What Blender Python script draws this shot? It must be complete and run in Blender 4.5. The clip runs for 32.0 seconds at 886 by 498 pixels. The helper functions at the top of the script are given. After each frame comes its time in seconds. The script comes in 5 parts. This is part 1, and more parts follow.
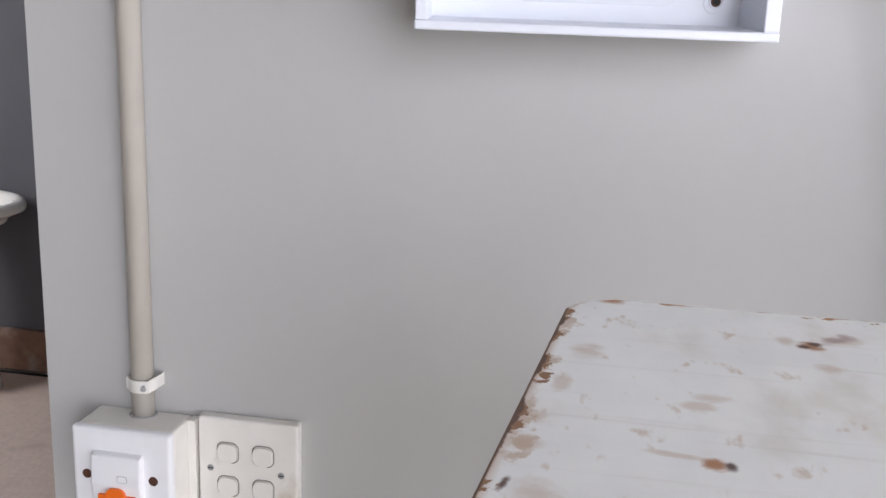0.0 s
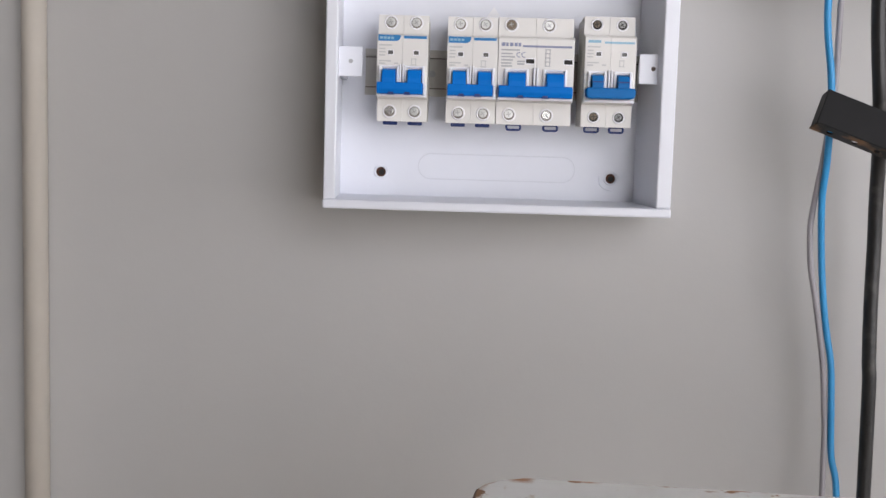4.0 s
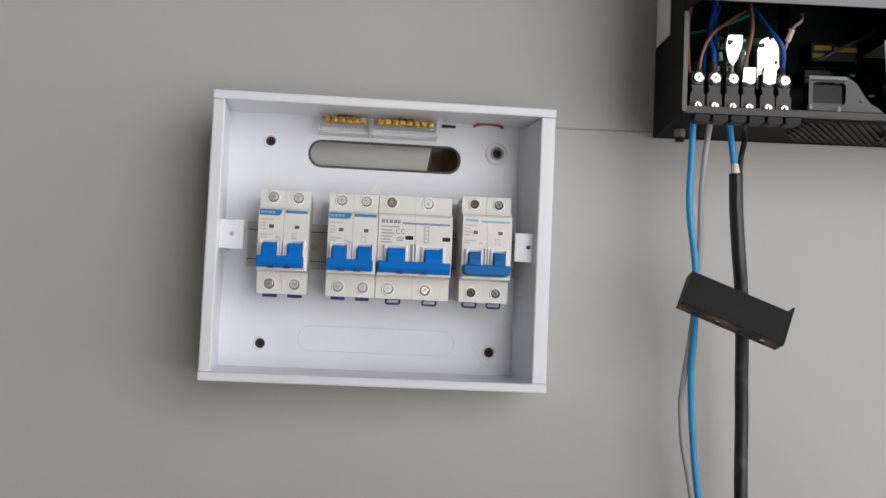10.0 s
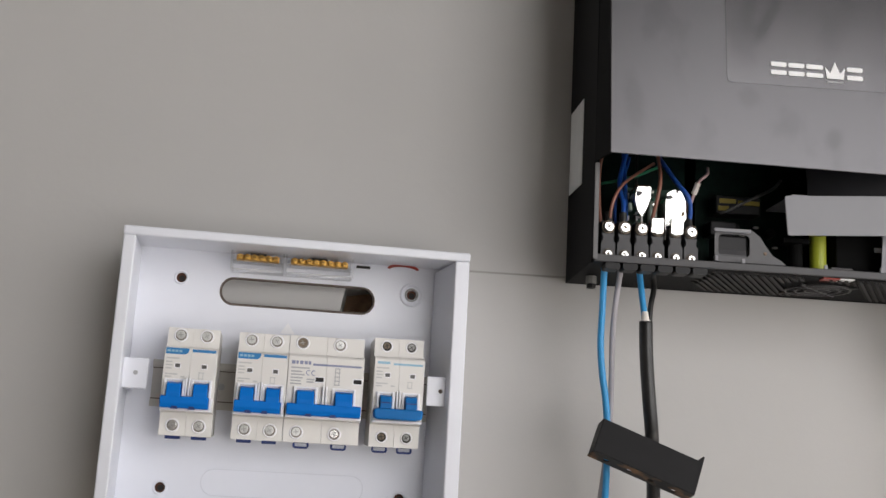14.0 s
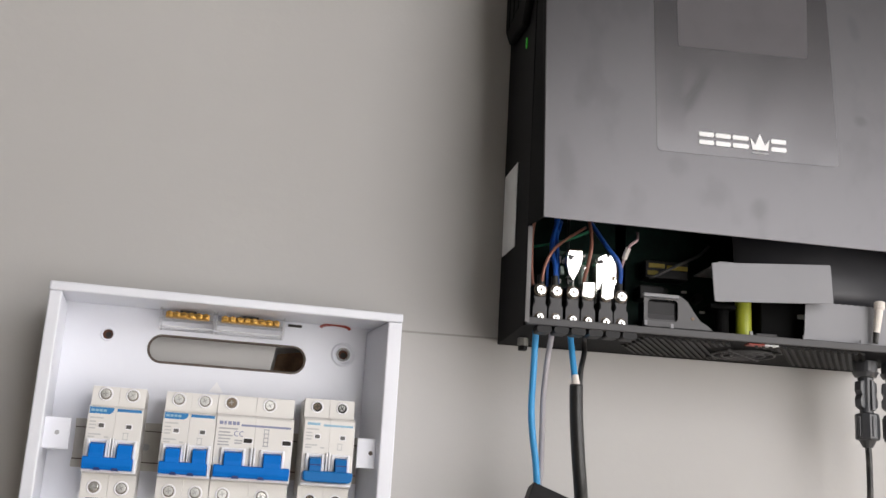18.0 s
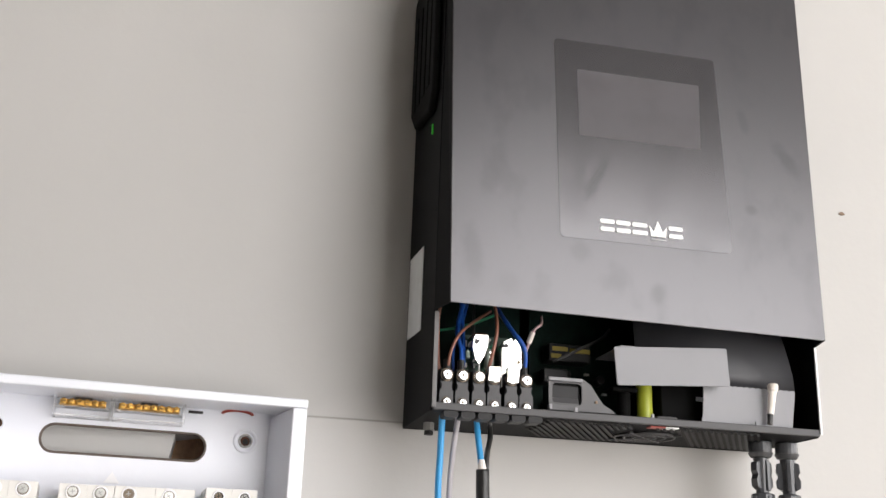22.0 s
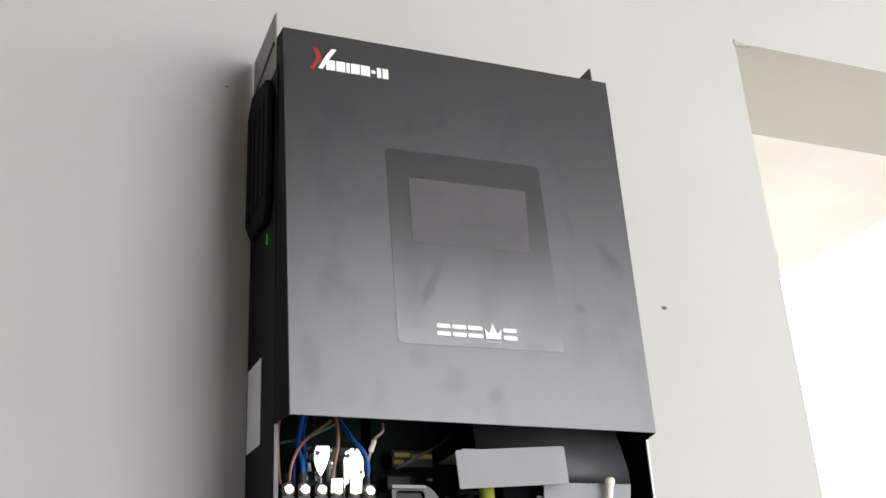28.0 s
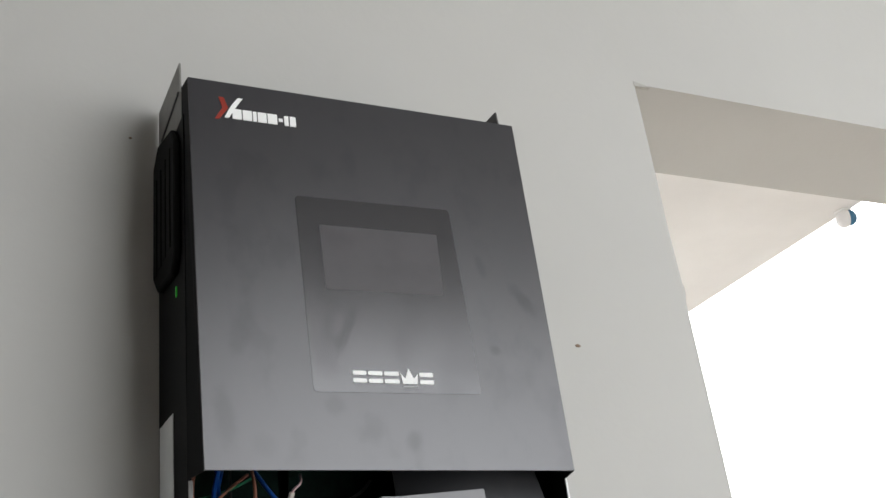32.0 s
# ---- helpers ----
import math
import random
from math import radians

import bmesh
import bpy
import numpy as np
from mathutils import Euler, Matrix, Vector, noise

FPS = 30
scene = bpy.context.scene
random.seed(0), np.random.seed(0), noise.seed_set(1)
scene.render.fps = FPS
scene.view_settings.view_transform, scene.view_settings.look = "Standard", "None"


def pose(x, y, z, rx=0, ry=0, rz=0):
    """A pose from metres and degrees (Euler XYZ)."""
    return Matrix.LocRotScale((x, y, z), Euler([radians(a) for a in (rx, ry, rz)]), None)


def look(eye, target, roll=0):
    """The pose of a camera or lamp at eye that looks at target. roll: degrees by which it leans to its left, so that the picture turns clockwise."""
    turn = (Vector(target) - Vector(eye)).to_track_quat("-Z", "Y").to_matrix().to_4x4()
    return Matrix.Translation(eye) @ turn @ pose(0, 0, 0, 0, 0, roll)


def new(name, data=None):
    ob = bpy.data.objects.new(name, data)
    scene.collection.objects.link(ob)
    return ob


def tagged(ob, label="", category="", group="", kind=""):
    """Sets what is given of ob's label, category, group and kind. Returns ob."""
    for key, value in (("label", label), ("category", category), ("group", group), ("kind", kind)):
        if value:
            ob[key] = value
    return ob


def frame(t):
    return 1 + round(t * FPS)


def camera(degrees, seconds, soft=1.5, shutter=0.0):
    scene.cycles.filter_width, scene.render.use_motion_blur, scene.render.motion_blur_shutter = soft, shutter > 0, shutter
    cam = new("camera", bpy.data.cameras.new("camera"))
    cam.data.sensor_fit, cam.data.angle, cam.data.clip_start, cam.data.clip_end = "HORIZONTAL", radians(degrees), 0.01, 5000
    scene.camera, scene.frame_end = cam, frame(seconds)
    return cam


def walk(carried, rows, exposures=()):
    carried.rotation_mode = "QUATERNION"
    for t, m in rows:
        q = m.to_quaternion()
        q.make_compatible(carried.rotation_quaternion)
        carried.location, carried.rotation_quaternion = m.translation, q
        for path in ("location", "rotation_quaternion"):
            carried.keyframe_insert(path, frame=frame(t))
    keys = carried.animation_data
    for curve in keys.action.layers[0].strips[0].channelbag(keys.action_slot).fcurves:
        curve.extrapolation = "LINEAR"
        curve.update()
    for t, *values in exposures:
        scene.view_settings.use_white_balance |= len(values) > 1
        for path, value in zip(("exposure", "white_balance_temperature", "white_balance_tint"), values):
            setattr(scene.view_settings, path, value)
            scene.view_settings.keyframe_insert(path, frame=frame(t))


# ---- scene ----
cam = camera(46.3, 32.0)

# seconds, stops, kelvin, tint: the clip's camera drifts in brightness and white balance
EXPOSURES = [
    (0, 0.0, 6120, 15), (2, -0.14, 6250, 15), (3.5, -0.41, 6420, 15), (6, -0.50, 6440, 12), (9, -0.61, 6540, 11), (13, -0.65, 6640, 12), (17, -0.45, 6700, 13),
    (19, -0.24, 6720, 13), (22, 0.04, 6720, 12), (25, 0.09, 6660, 12), (28, -0.06, 6480, 8), (31, -0.43, 6400, 7), (32, -0.57, 6420, 7),
]
PATH = [
    (0, (0.122, -0.797, 1.515), (-0.233, 1.11, 1.026), 2.0),
    (0.5, (0.123, -0.795, 1.519), (-0.231, 1.117, 1.052), 2.0),
    (1, (0.123, -0.796, 1.52), (-0.218, 1.127, 1.089), 2.1),
    (1.5, (0.123, -0.796, 1.519), (-0.205, 1.136, 1.118), 2.2),
    (2, (0.122, -0.798, 1.524), (-0.189, 1.144, 1.16), 2.4),
    (2.5, (0.123, -0.797, 1.522), (-0.162, 1.156, 1.196), 2.4),
    (3, (0.122, -0.799, 1.527), (-0.141, 1.16, 1.217), 2.4),
    (3.5, (0.124, -0.803, 1.53), (-0.108, 1.169, 1.287), 2.0),
    (5.5, (0.125, -0.804, 1.53), (-0.045, 1.184, 1.398), 1.7),
    (6, (0.136, -0.805, 1.54), (-0.044, 1.184, 1.437), 1.9),
    (6.5, (0.135, -0.806, 1.541), (-0.014, 1.187, 1.469), 1.9),
    (7, (0.135, -0.807, 1.541), (0.011, 1.189, 1.504), 2.1),
    (7.5, (0.134, -0.807, 1.541), (0.039, 1.191, 1.537), 2.2),
    (8, (0.137, -0.807, 1.54), (0.058, 1.191, 1.569), 2.3),
    (8.5, (0.137, -0.808, 1.544), (0.071, 1.19, 1.591), 2.4),
    (9, (0.138, -0.808, 1.543), (0.084, 1.19, 1.617), 2.5),
    (9.5, (0.138, -0.808, 1.543), (0.098, 1.19, 1.637), 2.5),
    (10, (0.139, -0.807, 1.542), (0.116, 1.189, 1.662), 2.5),
    (10.5, (0.136, -0.808, 1.544), (0.132, 1.187, 1.688), 2.6),
    (11, (0.139, -0.808, 1.546), (0.133, 1.185, 1.712), 2.7),
    (11.5, (0.141, -0.804, 1.542), (0.137, 1.187, 1.727), 2.9),
    (12, (0.142, -0.802, 1.544), (0.154, 1.187, 1.759), 2.9),
    (12.5, (0.14, -0.8, 1.545), (0.175, 1.184, 1.798), 2.9),
    (13, (0.144, -0.801, 1.545), (0.205, 1.175, 1.85), 3.1),
    (13.5, (0.143, -0.801, 1.548), (0.234, 1.17, 1.878), 3.1),
    (14, (0.144, -0.804, 1.551), (0.26, 1.156, 1.928), 3.2),
    (14.5, (0.141, -0.804, 1.554), (0.271, 1.157, 1.926), 3.2),
    (16.5, (0.144, -0.805, 1.557), (0.334, 1.141, 1.977), 3.4),
    (17, (0.142, -0.806, 1.559), (0.355, 1.133, 2.002), 3.4),
    (17.5, (0.141, -0.807, 1.558), (0.366, 1.127, 2.019), 3.3),
    (18, (0.143, -0.807, 1.559), (0.38, 1.121, 2.036), 3.4),
    (18.5, (0.143, -0.807, 1.56), (0.395, 1.115, 2.05), 3.3),
    (19, (0.142, -0.807, 1.559), (0.413, 1.104, 2.081), 3.3),
    (19.5, (0.142, -0.808, 1.562), (0.427, 1.098, 2.097), 3.2),
    (20, (0.14, -0.809, 1.567), (0.442, 1.093, 2.107), 3.1),
    (20.5, (0.139, -0.809, 1.567), (0.458, 1.087, 2.12), 3.0),
    (21, (0.138, -0.809, 1.568), (0.485, 1.078, 2.134), 2.8),
    (21.5, (0.134, -0.808, 1.569), (0.535, 1.065, 2.145), 2.2),
    (22, (0.133, -0.809, 1.567), (0.557, 1.045, 2.186), 2.0),
    (22.5, (0.134, -0.811, 1.568), (0.594, 1.03, 2.2), 1.5),
    (23, (0.134, -0.81, 1.566), (0.628, 1.013, 2.221), 1.0),
    (23.5, (0.135, -0.812, 1.565), (0.653, 1.005, 2.222), 0.4),
    (24, (0.131, -0.812, 1.569), (0.673, 0.99, 2.245), 0.2),
    (24.5, (0.132, -0.814, 1.571), (0.691, 0.968, 2.285), -0.1),
    (25, (0.133, -0.815, 1.571), (0.703, 0.951, 2.316), -0.5),
    (25.5, (0.133, -0.816, 1.57), (0.709, 0.94, 2.334), -0.6),
    (27.5, (0.133, -0.82, 1.571), (0.783, 0.889, 2.381), -2.2),
    (28, (0.134, -0.817, 1.573), (0.831, 0.882, 2.363), -3.3),
    (28.5, (0.134, -0.818, 1.573), (0.898, 0.845, 2.38), -5.5),
    (29, (0.134, -0.817, 1.572), (0.91, 0.831, 2.399), -6.0),
    (29.5, (0.134, -0.819, 1.572), (0.922, 0.812, 2.421), -6.4),
    (30, (0.135, -0.819, 1.572), (0.935, 0.797, 2.439), -6.8),
    (30.5, (0.134, -0.818, 1.573), (0.947, 0.795, 2.431), -7.0),
    (31, (0.134, -0.818, 1.573), (0.957, 0.789, 2.432), -7.2),
    (31.5, (0.135, -0.818, 1.573), (0.966, 0.788, 2.428), -7.3),
    (32, (0.134, -0.817, 1.573), (0.978, 0.782, 2.427), -7.5),
]
walk(cam, [(t, look(eye, target, roll)) for t, eye, target, roll in PATH], EXPOSURES)

# ---- light ----
def sky_and_sun():
    w = bpy.data.worlds.new("sky")
    scene.world = w
    w.use_nodes = True
    nt = w.node_tree
    sky = nt.nodes.new("ShaderNodeTexSky")
    sky.sky_type = "NISHITA"
    sky.sun_disc = False
    sky.sun_elevation = radians(50)
    sky.sun_rotation = radians(200)
    sky.dust_density = 4.0
    nt.links.new(sky.outputs[0], nt.nodes["Background"].inputs[0])
    nt.nodes["Background"].inputs[1].default_value = 0.15
    sun = new("sun", bpy.data.lights.new("sun", "SUN"))
    sun.data.energy, sun.data.angle, sun.data.color = 2.5, radians(3), (1, 0.96, 0.9)
    sun.matrix_world = look((0, 0, 6), (0.9, 2.0, 3.0))


def window_light(name, eye, target, w, h, power, colour=(0.978, 0.985, 0.994)):
    a = new(name, bpy.data.lights.new(name, "AREA"))
    a.data.shape, a.data.size, a.data.size_y, a.data.energy, a.data.color = "RECTANGLE", w, h, power, colour
    a.matrix_world = look(eye, target)
    return a


sky_and_sun()
window_light("daylight_east", (3.36, -1.55, 1.75), (1.0, -1.4, 1.65), 1.7, 1.5, 38)
window_light("daylight_south", (2.065, -3.06, 1.88), (2.065, -1.0, 1.86), 2.58, 2.97, 134)
# Added light at an unseen window, to lift the washroom floor and basin.
window_light("added_daylight_washroom", (-3.16, 1.3, 1.65), (-1.0, 1.5, 0.6), 1.1, 1.1, 30)


# ---- materials ----
MATS = {}


def mat(name, base, rough=0.5, metal=0.0, var=0.08, scale=30.0, bump=0.0, bscale=200.0, spec=0.5, alpha=1.0, glass=0.0, coat=0.0, rvar=0.0, stains=None, stain_amount=0.0, stain_scale=6.0, stain_soft=0.0):
    m = bpy.data.materials.new(name)
    m.use_nodes = True
    nt = m.node_tree
    p = nt.nodes["Principled BSDF"]
    p.inputs["Roughness"].default_value = rough
    p.inputs["Metallic"].default_value = metal
    p.inputs["Specular IOR Level"].default_value = spec
    p.inputs["Transmission Weight"].default_value = glass
    p.inputs["Coat Weight"].default_value = coat
    co = nt.nodes.new("ShaderNodeTexCoord")
    n = nt.nodes.new("ShaderNodeTexNoise")
    n.inputs["Scale"].default_value, n.inputs["Detail"].default_value, n.inputs["Roughness"].default_value = scale, 5, 0.6
    nt.links.new(co.outputs["Object"], n.inputs["Vector"])
    ramp = nt.nodes.new("ShaderNodeValToRGB")
    ramp.color_ramp.elements[0].position, ramp.color_ramp.elements[1].position = 0.3, 0.7
    ramp.color_ramp.elements[0].color = (*[max(0, c * (1 - var)) for c in base], 1)
    ramp.color_ramp.elements[1].color = (*[min(1, c * (1 + var)) for c in base], 1)
    nt.links.new(n.outputs["Fac"], ramp.inputs["Fac"])
    out = ramp.outputs["Color"]
    if stains:
        n2 = nt.nodes.new("ShaderNodeTexNoise")
        n2.inputs["Scale"].default_value, n2.inputs["Detail"].default_value = stain_scale, 6
        nt.links.new(co.outputs["Object"], n2.inputs["Vector"])
        r2 = nt.nodes.new("ShaderNodeValToRGB")
        r2.color_ramp.elements[0].position, r2.color_ramp.elements[1].position = 0.62 - stain_amount * 0.25 - stain_soft, 0.75 - stain_amount * 0.15 + stain_soft
        nt.links.new(n2.outputs["Fac"], r2.inputs["Fac"])
        mx = nt.nodes.new("ShaderNodeMix")
        mx.data_type = "RGBA"
        nt.links.new(r2.outputs["Color"], mx.inputs["Factor"])
        nt.links.new(out, mx.inputs["A"])
        mx.inputs["B"].default_value = (*stains, 1)
        out = mx.outputs["Result"]
    nt.links.new(out, p.inputs["Base Color"])
    if rvar:
        n3 = nt.nodes.new("ShaderNodeTexNoise")
        n3.inputs["Scale"].default_value, n3.inputs["Detail"].default_value = scale * 0.5, 4
        nt.links.new(co.outputs["Object"], n3.inputs["Vector"])
        mr = nt.nodes.new("ShaderNodeMapRange")
        mr.inputs["From Min"].default_value, mr.inputs["From Max"].default_value = 0.35, 0.65
        mr.inputs["To Min"].default_value, mr.inputs["To Max"].default_value = rough - rvar, rough + rvar
        nt.links.new(n3.outputs["Fac"], mr.inputs["Value"])
        nt.links.new(mr.outputs["Result"], p.inputs["Roughness"])
    if bump:
        nb = nt.nodes.new("ShaderNodeTexNoise")
        nb.inputs["Scale"].default_value, nb.inputs["Detail"].default_value = bscale, 4
        nt.links.new(co.outputs["Object"], nb.inputs["Vector"])
        b = nt.nodes.new("ShaderNodeBump")
        b.inputs["Strength"].default_value, b.inputs["Distance"].default_value = bump, 0.002
        nt.links.new(nb.outputs["Fac"], b.inputs["Height"])
        nt.links.new(b.outputs["Normal"], p.inputs["Normal"])
    MATS[name] = m
    return m


WALL = mat("grey_wall_paint", (0.499, 0.490, 0.475), 0.55, var=0.035, scale=2.5, bump=0.12, bscale=90, spec=0.3)
OUTER = mat("cream_plaster", (0.87, 0.86, 0.865), 0.8, var=0.04, scale=4, bump=0.1, bscale=60)
# Unseen ceiling, dark so the cover's top and upper wall stay dim.
CEIL = mat("dark_unseen_ceiling", (0.135, 0.132, 0.127), 0.7, var=0.03, scale=3)
# The washroom's dimness is put into this grey.
DARKWALL = mat("dim_washroom_grey", (0.092, 0.09, 0.096), 0.7, var=0.06, scale=5)
FLOOR = mat("floor_tiles", (0.44, 0.385, 0.325), 0.35, var=0.12, scale=4, rvar=0.08, stains=(0.30, 0.24, 0.18), stain_amount=0.3)
# Unseen room floor; its tone sets how much light bounces upward.
UNSEENFLOOR = mat("unseen_floor_beige", (0.345, 0.300, 0.245), 0.75, var=0.12, scale=3, bump=0.1, bscale=60)
WASHFLOOR = mat("beige_terrazzo", (0.62, 0.50, 0.415), 0.4, var=0.10, scale=60, rvar=0.08, stains=(0.46, 0.36, 0.29), stain_amount=0.15, stain_scale=7, stain_soft=0.05)
BASE = mat("brown_skirting_stone", (0.20, 0.115, 0.075), 0.4, var=0.25, scale=14, stains=(0.33, 0.25, 0.2), stain_amount=0.35, stain_scale=9)
PORCELAIN = mat("porcelain", (0.84, 0.80, 0.73), 0.2, var=0.02)
WHITEBOX = mat("white_enamel", (0.78, 0.795, 0.85), 0.34, var=0.03, scale=9, bump=0.03, bscale=260, rvar=0.04)
WHITEPL = mat("white_plastic", (0.88, 0.875, 0.89), 0.38, var=0.03, scale=20)
CREAMPL = mat("cream_plastic", (0.83, 0.80, 0.745), 0.42, var=0.04, scale=20, stains=(0.55, 0.48, 0.38), stain_amount=0.05, stain_scale=18)
PIPE = mat("cream_conduit", (0.575, 0.535, 0.475), 0.5, var=0.05, scale=12)
GREYPL = mat("breaker_body", (0.745, 0.725, 0.69), 0.45, var=0.03, scale=30, bump=0.03, bscale=500)
BLUE = mat("blue_toggle", (0.0, 0.168, 0.60), 0.45, var=0.06, scale=25, spec=0.12)
TEAL = mat("faded_blue_toggle", (0.008, 0.15, 0.43), 0.45, var=0.06, scale=25, spec=0.15)
RAIL = mat("dull_zinc_rail", (0.50, 0.485, 0.45), 0.45, metal=0.0, var=0.08, scale=40)
FAINT = mat("faint_print", (0.55, 0.545, 0.53), 0.6, var=0.05)
# Darker copy of the white enamel: shade along the embossed knock-out.
EMBOSS = mat("enamel_crease_shade", (0.70, 0.715, 0.765), 0.34, var=0.03)
# Black plug plastic lifted to grey: part of its sheen is in the colour.
PLUG = mat("sheen_grey_plug", (0.055, 0.057, 0.062), 0.30, var=0.25, scale=40, spec=0.6)
FOLD = mat("rusty_fold", (0.016, 0.0145, 0.013), 0.6, var=0.3, scale=80, stains=(0.22, 0.11, 0.045), stain_amount=0.35, stain_scale=70)
NAVY = mat("navy_clip", (0.010, 0.032, 0.17), 0.45, var=0.1)
PRINTBLUE = mat("blue_print", (0.012, 0.19, 0.46), 0.5, var=0.05)
PALEBLUE = mat("pale_blue_print", (0.26, 0.47, 0.60), 0.5, var=0.05)
INDICATOR = mat("smoky_indicator", (0.10, 0.095, 0.09), 0.4, var=0.3, scale=400)
PRINTGREY = mat("grey_print", (0.40, 0.40, 0.41), 0.6, var=0.08)
PRINTVIO = mat("slate_print", (0.24, 0.26, 0.38), 0.6, var=0.08)
DARK = mat("dark_gap", (0.02, 0.018, 0.016), 0.8, var=0.2)
STEEL = mat("zinc_steel", (0.62, 0.62, 0.60), 0.32, metal=1.0, var=0.08, scale=40, rvar=0.08)
BRIGHT = mat("bright_tin", (0.93, 0.93, 0.91), 0.24, metal=1.0, var=0.04, scale=60)
BRONZE = mat("tarnished_screw", (0.17, 0.13, 0.09), 0.4, metal=0.3, var=0.4, scale=500)
SCREWZ = mat("dull_screw_head", (0.36, 0.36, 0.35), 0.4, metal=0.3, var=0.3, scale=400)
BRASS = mat("brass", (0.62, 0.36, 0.09), 0.34, metal=1.0, var=0.3, scale=150, bump=0.5, bscale=350)
CLEAR = mat("clear_plastic", (0.93, 0.94, 0.96), 0.15, var=0.02)
_see = CLEAR.node_tree.nodes.new("ShaderNodeBsdfTransparent")
_both = CLEAR.node_tree.nodes.new("ShaderNodeMixShader")
_both.inputs[0].default_value = 0.22
CLEAR.node_tree.links.new(_see.outputs[0], _both.inputs[1])
CLEAR.node_tree.links.new(CLEAR.node_tree.nodes["Principled BSDF"].outputs[0], _both.inputs[2])
CLEAR.node_tree.links.new(_both.outputs[0], CLEAR.node_tree.nodes["Material Output"].inputs[0])
# Dark brown for cut edges, small holes and painted edge shadows.
EDGESHADE = mat("cut_edge_shade", (0.10, 0.075, 0.06), 0.7, var=0.3, scale=120)
RUST = mat("rusty_plug", (0.085, 0.03, 0.015), 0.8, var=0.4, scale=200)
CAVITY = mat("raw_brick_cavity", (0.46, 0.30, 0.19), 0.95, var=0.35, scale=90, bump=0.6, bscale=150)
CHASSIS = mat("black_powder_coat", (0.0075, 0.0073, 0.008), 0.62, var=0.15, scale=30, bump=0.08, bscale=900, spec=0.08)
# Case-interior shade put into the chassis black; also the inlet's own black.
INNER = mat("black_steel_and_shade", (0.005, 0.005, 0.005), 0.7, var=0.2, scale=30, spec=0.06)
COVER = mat("charcoal_powder_coat", (0.0165, 0.0155, 0.0195), 0.280, var=0.12, scale=7, bump=0.05, bscale=1200, spec=1.0)


def smudged(m, low, high, scale, seed, reach=(0.48, 0.70)):
    """Greasy hand marks: soft upright patches that take away some of the gloss."""
    nt = m.node_tree
    p = nt.nodes["Principled BSDF"]
    co = nt.nodes.new("ShaderNodeTexCoord")
    mp = nt.nodes.new("ShaderNodeMapping")
    mp.inputs["Scale"].default_value = scale
    mp.inputs["Location"].default_value = (seed, seed * 0.7, seed * 1.3)
    n = nt.nodes.new("ShaderNodeTexNoise")
    n.inputs["Scale"].default_value, n.inputs["Detail"].default_value, n.inputs["Roughness"].default_value = 1.0, 3, 0.5
    mr = nt.nodes.new("ShaderNodeMapRange")
    mr.interpolation_type = "SMOOTHSTEP"
    for key, x in (("From Min", reach[0]), ("From Max", reach[1]), ("To Min", high), ("To Max", low)):
        mr.inputs[key].default_value = x
    nt.links.new(co.outputs["Object"], mp.inputs["Vector"])
    nt.links.new(mp.outputs["Vector"], n.inputs["Vector"])
    nt.links.new(n.outputs["Fac"], mr.inputs["Value"])
    nt.links.new(mr.outputs["Result"], p.inputs["Specular IOR Level"])


COVER.node_tree.nodes["Principled BSDF"].inputs["IOR"].default_value = 1.55
COVER.node_tree.nodes["Principled BSDF"].inputs["Specular Tint"].default_value = (1.0, 0.972, 0.988, 1)
smudged(COVER, 0.90, 1.0, (38, 38, 26), 3.1, (0.50, 0.72))


def gloss_marks(m, rows):
    """Single soft marks: x, z, half width, half height, turn, how much gloss they take."""
    nt = m.node_tree
    p = nt.nodes["Principled BSDF"]
    value = p.inputs["Specular IOR Level"].links[0].from_socket
    co = nt.nodes.new("ShaderNodeTexCoord")
    edge = nt.nodes.new("ShaderNodeTexNoise")
    edge.inputs["Scale"].default_value, edge.inputs["Detail"].default_value = 90, 3
    nt.links.new(co.outputs["Object"], edge.inputs["Vector"])
    for x, z, w, h, turn, loss in rows:
        mp = nt.nodes.new("ShaderNodeMapping")
        mp.vector_type = "TEXTURE"
        mp.inputs["Location"].default_value = (x, 0, z)
        mp.inputs["Rotation"].default_value = (0, radians(turn), 0)
        mp.inputs["Scale"].default_value = (w, 50, h)
        nt.links.new(co.outputs["Object"], mp.inputs["Vector"])
        ln = nt.nodes.new("ShaderNodeVectorMath")
        ln.operation = "LENGTH"
        nt.links.new(mp.outputs["Vector"], ln.inputs[0])
        ad = nt.nodes.new("ShaderNodeMath")
        ad.operation = "ADD"
        nt.links.new(ln.outputs["Value"], ad.inputs[0])
        nt.links.new(edge.outputs["Fac"], ad.inputs[1])
        mr = nt.nodes.new("ShaderNodeMapRange")
        mr.interpolation_type = "SMOOTHSTEP"
        for key, v in (("From Min", 0.75), ("From Max", 1.75), ("To Min", 1.0 - loss), ("To Max", 1.0)):
            mr.inputs[key].default_value = v
        nt.links.new(ad.outputs[0], mr.inputs["Value"])
        mu = nt.nodes.new("ShaderNodeMath")
        mu.operation = "MULTIPLY"
        nt.links.new(value, mu.inputs[0])
        nt.links.new(mr.outputs["Result"], mu.inputs[1])
        value = mu.outputs[0]
    nt.links.new(value, p.inputs["Specular IOR Level"])


